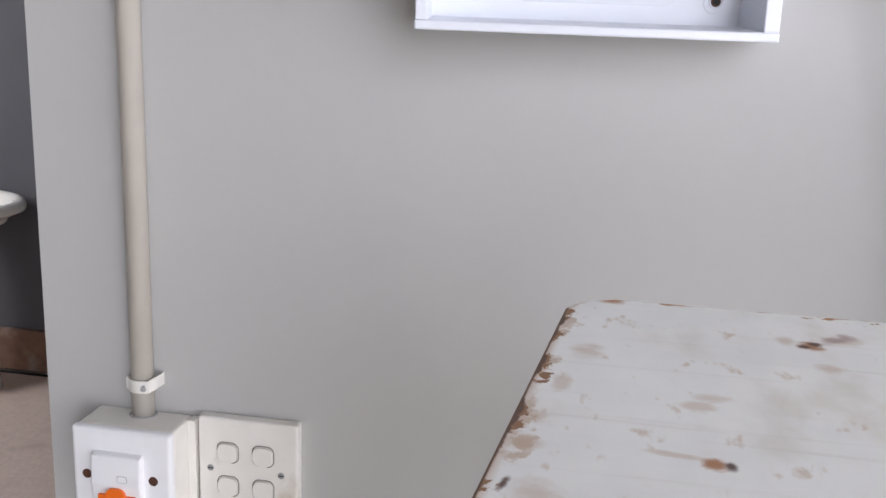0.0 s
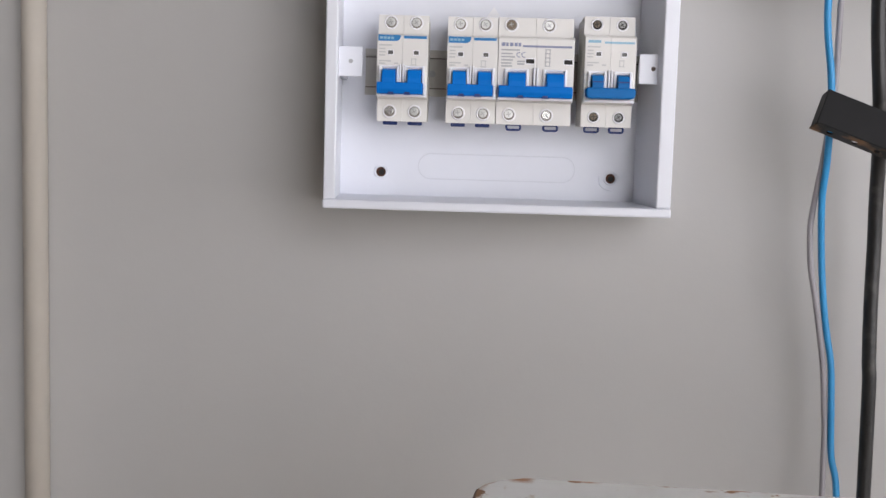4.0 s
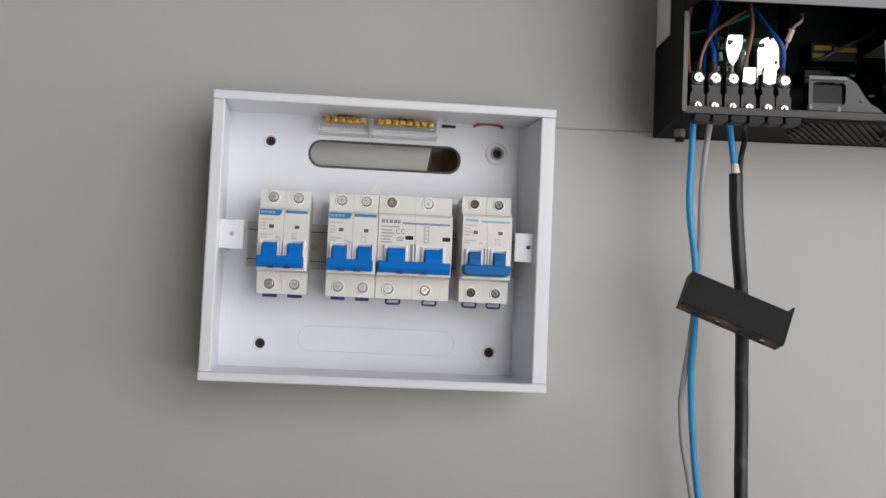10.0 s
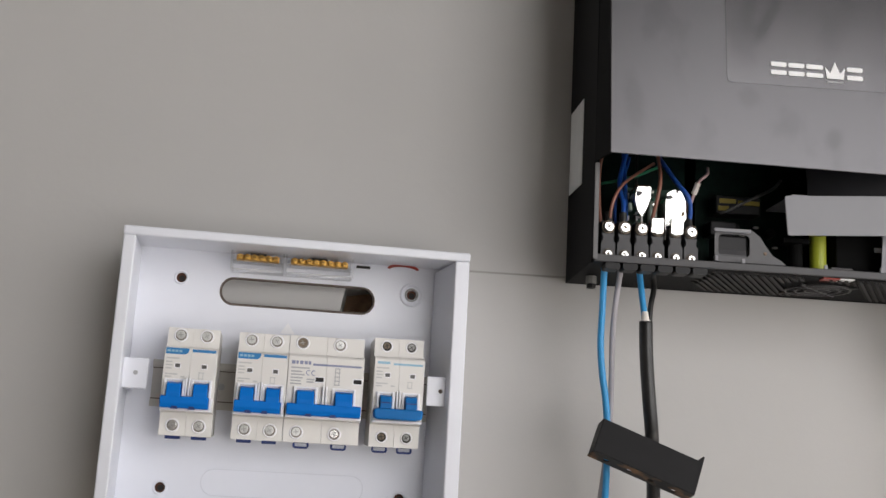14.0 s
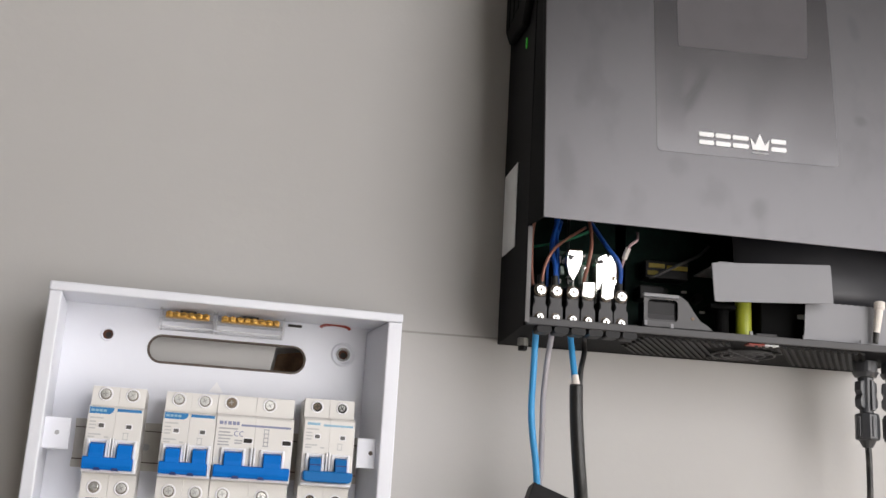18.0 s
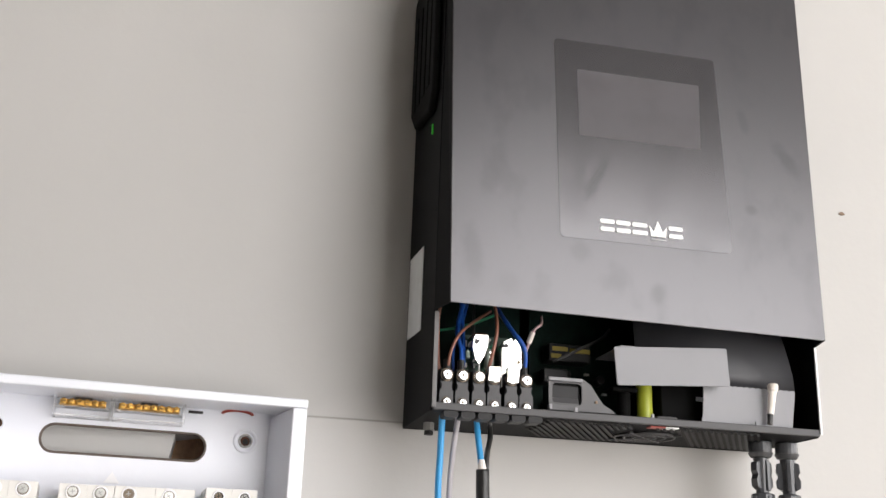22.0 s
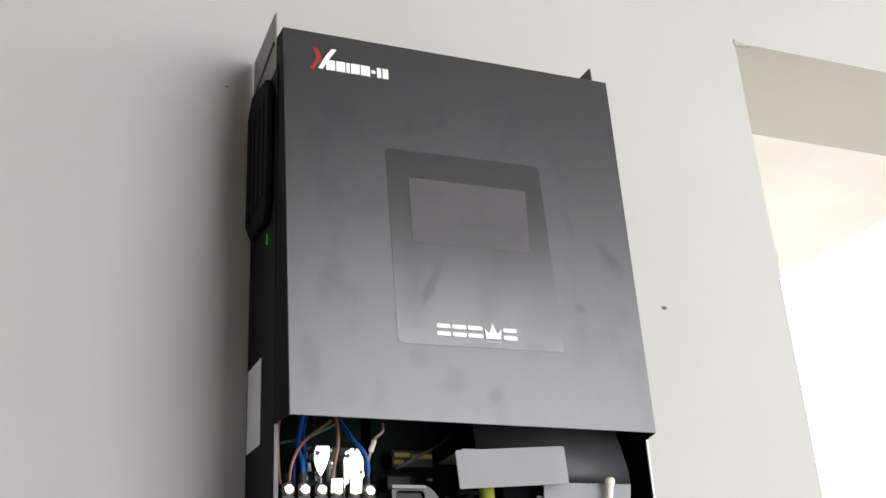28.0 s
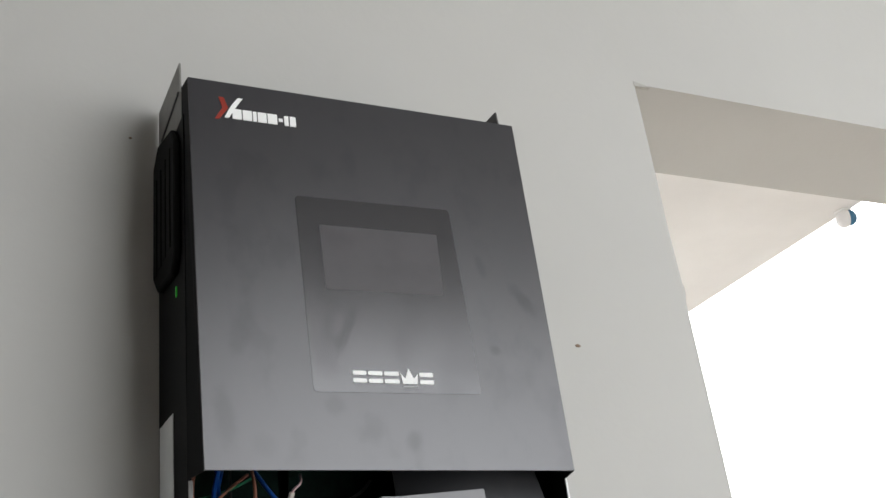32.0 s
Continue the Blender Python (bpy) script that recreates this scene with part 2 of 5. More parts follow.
# palm and finger marks on the cover
gloss_marks(COVER, (
    (0.5700, 1.9010, 0.0075, 0.0190, -38, 0.20), (0.4534, 1.7760, 0.0072, 0.0100, 12, 0.16), (0.5348, 1.8537, 0.0060, 0.0045, 0, 0.17),
    (0.3110, 1.7930, 0.0085, 0.0240, -6, 0.14), (0.3370, 1.7740, 0.0110, 0.0100, 0, 0.07), (0.5344, 1.9300, 0.0050, 0.0130, -10, 0.13),
    (0.3250, 1.8600, 0.0090, 0.0230, 14, 0.10), (0.3927, 1.8040, 0.0100, 0.0085, 0, 0.11), (0.5500, 1.8250, 0.0120, 0.0160, 30, 0.06),
    (0.5800, 1.7900, 0.0080, 0.0200, 0, 0.08), (0.3300, 1.9400, 0.0120, 0.0200, 20, 0.07), (0.4150, 1.7830, 0.0140, 0.0080, 0, 0.05),
))
FILM = mat("smoked_display_film", (0.012, 0.0118, 0.0140), 0.215, var=0.08, scale=9, spec=0.85)
FILM.node_tree.nodes["Principled BSDF"].inputs["Specular Tint"].default_value = (1.0, 0.972, 0.988, 1)
FILM.node_tree.nodes["Principled BSDF"].inputs["IOR"].default_value = 1.54
smudged(FILM, 0.88, 1.0, (30, 30, 20), 7.7)
# two soft patches of lower gloss at the film's left
gloss_marks(FILM, ((0.4060, 1.8620, 0.0060, 0.0260, 24, 0.22), (0.3880, 1.8500, 0.0130, 0.0260, 0, 0.16)))
SCREEN = mat("grey_screen", (0.066, 0.060, 0.066), 0.36, var=0.05, scale=9)
smudged(SCREEN, 0.40, 0.52, (20, 20, 20), 1.7)
WHITEINK = mat("white_ink", (0.88, 0.88, 0.88), 0.4, var=0.02)
REDINK = mat("red_ink", (0.30, 0.028, 0.014), 0.4, var=0.08)
LED = mat("green_lens", (0.03, 0.42, 0.03), 0.3, var=0.05)
LED.node_tree.nodes["Principled BSDF"].inputs["Emission Color"].default_value = (0.05, 1.0, 0.05, 1)
LED.node_tree.nodes["Principled BSDF"].inputs["Emission Strength"].default_value = 0.10
PAPER = mat("paper_label", (0.80, 0.82, 0.82), 0.5, var=0.06, scale=50)
BLACKPL = mat("black_plastic", (0.012, 0.0115, 0.012), 0.45, var=0.15, scale=30, spec=0.25)
BAR = mat("black_sheet_cover", (0.013, 0.0125, 0.013), 0.48, var=0.2, scale=25, rvar=0.06, spec=0.16)
GREYMETAL = mat("grey_bracket", (0.050, 0.0485, 0.051), 0.5, metal=0.0, var=0.07, scale=30)
ZINC = mat("dull_zinc", (0.23, 0.225, 0.21), 0.5, metal=0.2, var=0.1, scale=40)
FOLDED = mat("folded_grey_sheet", (0.088, 0.086, 0.089), 0.5, var=0.08, scale=25)
SLAT = mat("dull_black_slat", (0.014, 0.0135, 0.014), 0.5, var=0.15, scale=60, spec=0.2)
FLANGE = mat("pale_grey_flange", (0.13, 0.125, 0.125), 0.45, var=0.1, scale=40)
PLATE = mat("satin_aluminium", (0.235, 0.235, 0.25), 0.5, metal=0.0, var=0.04, scale=14)
DUCT = mat("grey_duct_sheet", (0.030, 0.030, 0.034), 0.5, var=0.1, scale=20)
# Lit copy of the board green, for the relay board near the opening.
LITBOARD = mat("lit_green_board", (0.016, 0.060, 0.036), 0.45, var=0.4, scale=160)
SAGE = mat("sage_ceramic", (0.22, 0.27, 0.23), 0.4, var=0.1, scale=200)
# Shaded copy of the board green, for boards deep in the case.
PCB = mat("unlit_green_board", (0.0022, 0.011, 0.0078), 0.6, var=0.5, scale=120, spec=0.1)
YELLOW = mat("yellow_tape", (0.27, 0.20, 0.012), 0.5, var=0.1)
LIME = mat("lime_sleeve", (0.38, 0.42, 0.03), 0.4, var=0.06)
WBLUE = mat("blue_cable", (0.03, 0.30, 0.62), 0.42, var=0.06, scale=30)
WDBLUE = mat("dark_blue_wire", (0.012, 0.080, 0.36), 0.4, var=0.08)
WGREY = mat("grey_cable", (0.36, 0.34, 0.36), 0.5, var=0.06)
WBLACK = mat("black_cable", (0.014, 0.0135, 0.013), 0.36, var=0.25, scale=40, bump=0.4, bscale=90, stains=(0.085, 0.08, 0.072), stain_amount=0.22, stain_scale=55, stain_soft=0.04)
WBROWN = mat("brown_wire", (0.26, 0.11, 0.075), 0.45, var=0.08)
WPINK = mat("pink_wire", (0.55, 0.38, 0.40), 0.45, var=0.08)
WGREEN = mat("green_wire", (0.02, 0.20, 0.10), 0.45, var=0.08)
WORANGE = mat("orange_cable", (0.62, 0.20, 0.06), 0.45, var=0.08)
COPPER = mat("heat_shrink", (0.80, 0.74, 0.68), 0.5, var=0.1)
ORANGE = mat("orange_neon_lens", (0.85, 0.16, 0.01), 0.3, var=0.04)
GLASSBLUE = mat("dark_blue_lens", (0.07, 0.20, 0.34), 0.06, var=0.05)
GROUND = mat("outdoor_ground", (0.44, 0.41, 0.36), 0.9, var=0.2, scale=1.0)
CHIP = mat("brown_chip", (0.20, 0.14, 0.10), 0.9, var=0.25, scale=300)
# grey-brown outline round the rockers and in the terminal wells
OUTLINE = mat("gap_outline", (0.22, 0.19, 0.165), 0.8, var=0.2)
CHIPPED = mat("bare_plaster_chip", (0.41, 0.395, 0.37), 0.85, var=0.12, scale=200)
SEAM = mat("paint_joint", (0.33, 0.32, 0.30), 0.7, var=0.1)


def worn_paint():
    """White paint over timber: soft rubbed patches, brown knots and a worn left edge."""
    m = mat("worn_white_paint", (0.87, 0.86, 0.835), 0.45, var=0.05, scale=18, bump=0.15, bscale=40, rvar=0.1, spec=0.22)
    nt = m.node_tree
    p = nt.nodes["Principled BSDF"]
    out = p.inputs["Base Color"].links[0].from_socket
    co = nt.nodes.new("ShaderNodeTexCoord")

    def noise_of(scale, detail=5):
        mp = nt.nodes.new("ShaderNodeMapping")
        mp.inputs["Scale"].default_value = scale
        nt.links.new(co.outputs["Object"], mp.inputs["Vector"])
        n = nt.nodes.new("ShaderNodeTexNoise")
        n.inputs["Scale"].default_value, n.inputs["Detail"].default_value, n.inputs["Roughness"].default_value = 1.0, detail, 0.6
        nt.links.new(mp.outputs["Vector"], n.inputs["Vector"])
        return n

    def calc(op, a, b):
        n = nt.nodes.new("ShaderNodeMath")
        n.operation = op
        for k, v in enumerate((a, b)):
            if isinstance(v, (int, float)):
                n.inputs[k].default_value = v
            else:
                nt.links.new(v, n.inputs[k])
        return n.outputs[0]

    def ranged(v, a, b, c=0.0, d=1.0):
        n = nt.nodes.new("ShaderNodeMapRange")
        n.interpolation_type = "SMOOTHSTEP"
        for key, x in (("From Min", a), ("From Max", b), ("To Min", c), ("To Max", d)):
            n.inputs[key].default_value = x
        nt.links.new(v, n.inputs["Value"])
        return n.outputs["Result"]

    def over(fac, colour):
        nonlocal out
        mx = nt.nodes.new("ShaderNodeMix")
        mx.data_type = "RGBA"
        nt.links.new(fac, mx.inputs["Factor"])
        nt.links.new(out, mx.inputs["A"])
        mx.inputs["B"].default_value = (*colour, 1)
        out = mx.outputs["Result"]

    rough_edge = noise_of((120, 160, 120))

    def patches(rows):
        total = None
        for x, y, w, h, a in rows:
            mp = nt.nodes.new("ShaderNodeMapping")
            mp.vector_type = "TEXTURE"
            mp.inputs["Location"].default_value = (x, y, 1.369)
            mp.inputs["Rotation"].default_value = (0, 0, radians(a))
            mp.inputs["Scale"].default_value = (w, h, 1)
            nt.links.new(co.outputs["Object"], mp.inputs["Vector"])
            ln = nt.nodes.new("ShaderNodeVectorMath")
            ln.operation = "LENGTH"
            nt.links.new(mp.outputs["Vector"], ln.inputs[0])
            d = calc("ADD", ln.outputs["Value"], calc("MULTIPLY", calc("SUBTRACT", rough_edge.outputs["Fac"], 0.5), 1.8))
            f = ranged(d, 0.35, 1.45, 1.0, 0.0)
            total = f if total is None else calc("MAXIMUM", total, f)
        return total

    pale = noise_of((24, 13, 30), 4)
    over(calc("MULTIPLY", ranged(pale.outputs["Fac"], 0.50, 0.70), 0.6), (0.93, 0.91, 0.87))
    cream = noise_of((20, 12, 30), 4)
    over(calc("MULTIPLY", ranged(cream.outputs["Fac"], 0.52, 0.72), 0.38), (0.66, 0.58, 0.48))
    grain = noise_of((3.5, 110, 30))
    over(calc("MULTIPLY", ranged(grain.outputs["Fac"], 0.56, 0.72), 0.22), (0.48, 0.40, 0.33))
    fleck = noise_of((90, 42, 30), 3)
    over(calc("MULTIPLY", ranged(fleck.outputs["Fac"], 0.61, 0.73), 0.45), (0.48, 0.31, 0.16))
    over(calc("MULTIPLY", patches(((0.122, -0.034, 0.008, 0.006, 30), (0.0555, -0.130, 0.006, 0.005, 0), (0.061, -0.120, 0.007, 0.004, 0), (0.012, -0.080, 0.006, 0.009, 0), (0.0045, -0.118, 0.0035, 0.009, 0), (0.111, -0.074, 0.006, 0.005, 0), (0.145, -0.052, 0.004, 0.012, 0), (0.097, -0.042, 0.004, 0.006, 0), (0.004, -0.212, 0.007, 0.009, 0), (0.048, -0.1745, 0.010, 0.0022, -8), (-0.003, -0.178, 0.006, 0.004, 0), (-0.001, -0.155, 0.003, 0.005, 0))), 0.40), (0.48, 0.31, 0.18))
    over(calc("MULTIPLY", patches(((0.1065, -0.0460, 0.0056, 0.0062, 0), (0.0585, -0.1785, 0.0042, 0.0045, 0), (0.020, -0.002, 0.006, 0.006, 0), (0.052, 0.0, 0.007, 0.003, 0), (0.003, -0.010, 0.003, 0.008, -30))), 0.9), (0.40, 0.16, 0.045))
    over(calc("MULTIPLY", patches(((0.1090, -0.0435, 0.0034, 0.0036, 20), (0.0640, -0.1785, 0.0020, 0.0032, 0), (-0.006, -0.208, 0.0014, 0.005, -10), (0.1040, -0.0475, 0.0030, 0.0030, 0))), 0.95), (0.085, 0.032, 0.015))
    over(calc("MULTIPLY", patches(((0.1190, -0.0350, 0.0085, 0.0040, 45), (0.1240, -0.0290, 0.004, 0.004, 0))), 0.85), (0.44, 0.33, 0.30))
    # wear along the slanting edge
    sp = nt.nodes.new("ShaderNodeSeparateXYZ")
    nt.links.new(co.outputs["Object"], sp.inputs["Vector"])
    from_edge = calc("SUBTRACT", sp.outputs["X"], calc("MULTIPLY", sp.outputs["Y"], 0.062))
    e1 = noise_of((60, 48, 120))
    over(calc("MULTIPLY", ranged(calc("SUBTRACT", from_edge, calc("MULTIPLY", ranged(e1.outputs["Fac"], 0.46, 0.75), 0.013)), 0.0, 0.0050, 1.0, 0.0), 0.6), (0.47, 0.30, 0.17))
    e3 = noise_of((90, 75, 120))
    over(ranged(calc("SUBTRACT", from_edge, calc("MULTIPLY", ranged(e3.outputs["Fac"], 0.46, 0.72), 0.0075)), 0.0002, 0.0016, 1.0, 0.0), (0.27, 0.135, 0.06))
    over(ranged(calc("SUBTRACT", from_edge, calc("MULTIPLY", ranged(e1.outputs["Fac"], 0.42, 0.70), 0.0020)), 0.0004, 0.0012, 1.0, 0.0), (0.10, 0.048, 0.025))
    e2 = noise_of((55, 90, 120))
    over(ranged(calc("ADD", sp.outputs["Y"], calc("MULTIPLY", ranged(e2.outputs["Fac"], 0.55, 0.78), 0.010)), 0.0, 0.003), (0.38, 0.20, 0.10))
    nt.links.new(out, p.inputs["Base Color"])
    return m


WORN = worn_paint()


# ---- building blocks ----
def finish(name, bm, material, smooth=False):
    bmesh.ops.recalc_face_normals(bm, faces=bm.faces)
    me = bpy.data.meshes.new(name)
    bm.to_mesh(me)
    bm.free()
    me.materials.append(material)
    if smooth:
        for f in me.polygons:
            f.use_smooth = True
    return me


def thing(name, bm, material, label, category, group="", kind="", smooth=False, m=None):
    ob = new(name, finish(name, bm, material, smooth))
    if m is not None:
        ob.matrix_world = m
    return tagged(ob, label, category, group, kind)


def holder(name, m, label, category, group=""):
    e = new(name)
    e.empty_display_size = 0.02
    e.matrix_world = m
    return tagged(e, label, category, group)


def part(name, bm, material, parent, label="", smooth=False):
    ob = new(name, finish(name, bm, material, smooth))
    ob.parent = parent
    return tagged(ob, label)


def box(x0, x1, y0, y1, z0, z1, bevel=0.0, bm=None, seg=2):
    own = bm or bmesh.new()
    r = bmesh.ops.create_cube(own, size=1, matrix=Matrix.LocRotScale(((x0 + x1) / 2, (y0 + y1) / 2, (z0 + z1) / 2), None, (abs(x1 - x0), abs(y1 - y0), abs(z1 - z0))))
    if bevel:
        es = list({e for v in r["verts"] for e in v.link_edges})
        bmesh.ops.bevel(own, geom=es, offset=bevel, segments=seg, affect="EDGES", profile=0.5)
    return own


def rod(a, b, r, bm=None, seg=20, r2=None, bevel=0.0):
    own = bm or bmesh.new()
    a, b = Vector(a), Vector(b)
    q = (b - a).to_track_quat("Z", "Y")
    made = bmesh.ops.create_cone(own, cap_ends=True, segments=seg, radius1=r, radius2=r if r2 is None else r2, depth=(b - a).length, matrix=Matrix.LocRotScale((a + b) / 2, q, None))
    if bevel:
        caps = [e for v in made["verts"] for e in v.link_edges if len(e.link_faces) == 2 and any(len(f.verts) > 4 for f in e.link_faces)]
        bmesh.ops.bevel(own, geom=list(set(caps)), offset=bevel, segments=2, affect="EDGES", profile=0.5)
    return own


def glide(points, steps=8):
    """Points of a smooth line through the given ones."""
    p = [Vector(q) for q in points]
    p = [p[0] * 2 - p[1]] + p + [p[-1] * 2 - p[-2]]
    out = []
    for i in range(1, len(p) - 2):
        for k in range(steps):
            t = k / steps
            out.append(0.5 * (2 * p[i] + (p[i + 1] - p[i - 1]) * t + (2 * p[i - 1] - 5 * p[i] + 4 * p[i + 1] - p[i + 2]) * t * t + (3 * p[i] - p[i - 1] - 3 * p[i + 1] + p[i + 2]) * t ** 3))
    out.append(p[-2])
    return out


def tube(points, r, bm=None, seg=12, steps=8, closed=False):
    own = bm or bmesh.new()
    line = glide(points, steps) if not closed else [Vector(q) for q in points]
    rings, n = [], len(line)
    side = None
    for i, c in enumerate(line):
        ahead = (line[(i + 1) % n] - line[i - 1]) if closed else (line[min(i + 1, n - 1)] - line[max(i - 1, 0)])
        ahead.normalize()
        if side is None:
            side = ahead.orthogonal().normalized()
        side = (side - ahead * side.dot(ahead)).normalized()
        up = ahead.cross(side)
        rings.append([own.verts.new(c + r * (math.cos(a) * side + math.sin(a) * up)) for a in (2 * math.pi * k / seg for k in range(seg))])
    for i in range(n if closed else n - 1):
        a, b = rings[i], rings[(i + 1) % n]
        for k in range(seg):
            own.faces.new((a[k], a[(k + 1) % seg], b[(k + 1) % seg], b[k]))
    if not closed:
        own.faces.new(rings[0][::-1])
        own.faces.new(rings[-1])
    return own


def prism(outline, axis, a, b, bm=None, bevel=0.0):
    """An outline of (u, v) drawn out along an axis from a to b. x: (y, z); y: (x, z); z: (x, y)."""
    own = bm or bmesh.new()
    place = {"x": lambda u, v, w: (w, u, v), "y": lambda u, v, w: (u, w, v), "z": lambda u, v, w: (u, v, w)}[axis]
    lo = [own.verts.new(place(u, v, a)) for u, v in outline]
    hi = [own.verts.new(place(u, v, b)) for u, v in outline]
    n = len(lo)
    fs = [own.faces.new(lo), own.faces.new(hi[::-1])] + [own.faces.new((lo[i], hi[i], hi[(i + 1) % n], lo[(i + 1) % n])) for i in range(n)]
    if bevel:
        bmesh.ops.bevel(own, geom=list({e for f in fs for e in f.edges}), offset=bevel, segments=2, affect="EDGES", profile=0.5)
    return own


def round_rect(x0, x1, z0, z1, r, seg=6):
    out = []
    for cx, cz, a0 in ((x1 - r, z1 - r, 0), (x0 + r, z1 - r, 90), (x0 + r, z0 + r, 180), (x1 - r, z0 + r, 270)):
        out += [(cx + r * math.cos(radians(a0 + 90 * k / seg)), cz + r * math.sin(radians(a0 + 90 * k / seg))) for k in range(seg + 1)]
    return out


def soft_corners(quad, r, seg=5):
    """A four-sided outline with its corners rounded off."""
    out, n = [], len(quad)
    for i in range(n):
        c = Vector(quad[i])
        a = c + (Vector(quad[i - 1]) - c).normalized() * r
        b = c + (Vector(quad[(i + 1) % n]) - c).normalized() * r
        for k in range(seg + 1):
            t = k / seg
            p = a * (1 - t) ** 2 + c * (2 * t * (1 - t)) + b * t * t
            out.append((p.x, p.y))
    return out


def circle(x, z, r, seg=20):
    return [(x + r * math.cos(2 * math.pi * k / seg), z + r * math.sin(2 * math.pi * k / seg)) for k in range(seg)]


def pierced(outline, holes, y0, y1):
    """A sheet in the x-z plane from y0 to y1, with holes that go through."""
    own = bmesh.new()
    edges = []
    for loop in [outline, *holes]:
        vs = [own.verts.new((u, y0, v)) for u, v in loop]
        edges += [own.edges.new((vs[i], vs[(i + 1) % len(vs)])) for i in range(len(vs))]
    bmesh.ops.triangle_fill(own, use_beauty=True, use_dissolve=False, edges=edges)
    made = bmesh.ops.extrude_face_region(own, geom=list(own.faces))
    for v in (g for g in made["geom"] if isinstance(g, bmesh.types.BMVert)):
        v.co.y = y1
    return own


# ---- the place ----
def solid(name, x0, x1, y0, y1, z0, z1, material, label, category):
    return thing(name, box(x0, x1, y0, y1, z0, z1), material, label, category, kind="structure")


LEFT, RIGHT, HEAD, TOP, THICK = -0.385, 0.853, 2.258, 3.60, 0.18
# pier between the two openings, with a broken-out cable hole behind the distribution box
pier = pierced([(LEFT, 0), (RIGHT, 0), (RIGHT, 1.4), (RIGHT - 0.0008, 1.62), (RIGHT + 0.0004, 1.80), (RIGHT, 1.972), (RIGHT + 0.0022, 1.980), (RIGHT + 0.0028, 1.988), (RIGHT + 0.0008, 1.996), (RIGHT - 0.0006, 2.06), (RIGHT, 2.15), (RIGHT, HEAD), (RIGHT, TOP), (LEFT, TOP)], [[(0.114, 1.651), (0.127, 1.6495), (0.150, 1.650), (0.157, 1.660), (0.154, 1.671), (0.135, 1.673), (0.117, 1.670)]], 0.0, THICK)
thing("wall_north", pier, WALL, "grey painted plaster wall with a faint paint joint and slightly uneven arris", "wall", kind="structure")
thing("wall_cavity", box(0.105, 0.165, 0.05, 0.06, 1.64, 1.68), CAVITY, "rough brown broken cavity inside the wall", "hole", kind="structure")
solid("wall_north_left", -3.2, -1.30, 0.0, THICK, 0, TOP, WALL, "grey painted wall beside the washroom doorway", "wall")
solid("wall_north_lintel_left", -1.30, LEFT, 0.0, THICK, 2.1, TOP, WALL, "grey painted lintel over the washroom doorway", "wall")
solid("wall_north_lintel_right", RIGHT, 2.55, 0.0, THICK, HEAD, TOP, WALL, "grey painted lintel over the bright opening", "wall")
solid("wall_north_right", 2.55, 3.6, 0.0, THICK, 0, TOP, WALL, "grey painted wall past the bright opening", "wall")
thing("trim_chip", prism([(RIGHT - 0.001, HEAD - 0.004), (RIGHT + 0.022, HEAD - 0.003), (RIGHT + 0.015, HEAD - 0.0005), (RIGHT - 0.001, HEAD + 0.003)], "y", -0.0010, 0.004), CHIPPED, "chipped grey plaster at the opening's corner", "trim", kind="structure")
thing("trim_joint", box(0.195, 0.36, -0.0008, 0.0004, 1.6885, 1.6899), SEAM, "thin darker paint joint across the wall", "trim", kind="structure")
solid("floor", -3.2, 3.6, -3.2, 0.0, -0.1, 0.0, UNSEENFLOOR, "unseen beige floor, darkened to limit the bounce", "floor")
solid("terrace_floor", -3.2, 3.6, 0.0, 4.0, -0.1, 0.0, FLOOR, "dusty beige stone terrace floor", "floor")
solid("ceiling", -3.2, 3.6, -3.2, THICK, TOP, TOP + 0.1, CEIL, "plain unseen ceiling, dark to keep reflected light low", "ceiling")


def windowed(name, label, x0, x1, y0, y1, lo, hi, z0, z1, along):
    """A wall with one opening through it, from lo to hi along the wall."""
    own = bmesh.new()
    spans = [((x0, x1) if along == "x" else (y0, y1))]
    a, b = spans[0]
    for u0, u1, w0, w1 in ((a, lo, 0, TOP), (hi, b, 0, TOP), (lo, hi, 0, z0), (lo, hi, z1, TOP)):
        box(*((u0, u1, y0, y1) if along == "x" else (x0, x1, u0, u1)), w0, w1, bm=own)
    return thing(name, own, WALL, label, "wall", kind="structure")


windowed("wall_east", "grey painted wall with a wide window opening", 3.4, 3.6, -3.2, 0.0, -2.45, -0.65, 0.95, 2.45, "y")
windowed("wall_south", "grey painted wall with a wide doorway to the outside", -3.2, 3.4, -3.3, -3.1, 0.76, 3.37, 0.38, 3.39, "x")
windowed("wall_west", "grey painted side wall with an added, unseen washroom window", -3.3, -3.2, -3.2, 4.0, 0.7, 1.9, 1.05, 2.25, "y")

# washroom beyond the doorway
solid("washroom_floor", -3.2, 0.2, 0.02, 2.612, 0.0, 0.004, WASHFLOOR, "speckled pinkish beige stone floor of the washroom", "floor")
solid("washroom_wall_back", -3.2, 0.3, 2.66, 2.8, 0, TOP, DARKWALL, "grey washroom wall, darkened for the dim room", "wall")
solid("washroom_wall_side", 0.2, 0.3, THICK, 2.66, 0, TOP, DARKWALL, "grey washroom side wall, darkened for the dim room", "wall")
solid("washroom_ceiling", -3.2, 0.3, THICK, 2.8, TOP, TOP + 0.1, DARKWALL, "washroom ceiling, darkened for the dim room", "ceiling")
skirt = thing("baseboard", box(-3.2, 0.2, 2.652, 2.66, 0.006, 0.02), DARK, "brown stone skirting along the washroom wall", "baseboard", kind="structure")
for k in range(8):
    t = new("tile", finish("tile", box(-3.2 + k * 0.42, -3.2 + k * 0.42 + 0.417, 2.636, 2.654, 0.012, 0.178, 0.002), BASE))
    t.parent = skirt
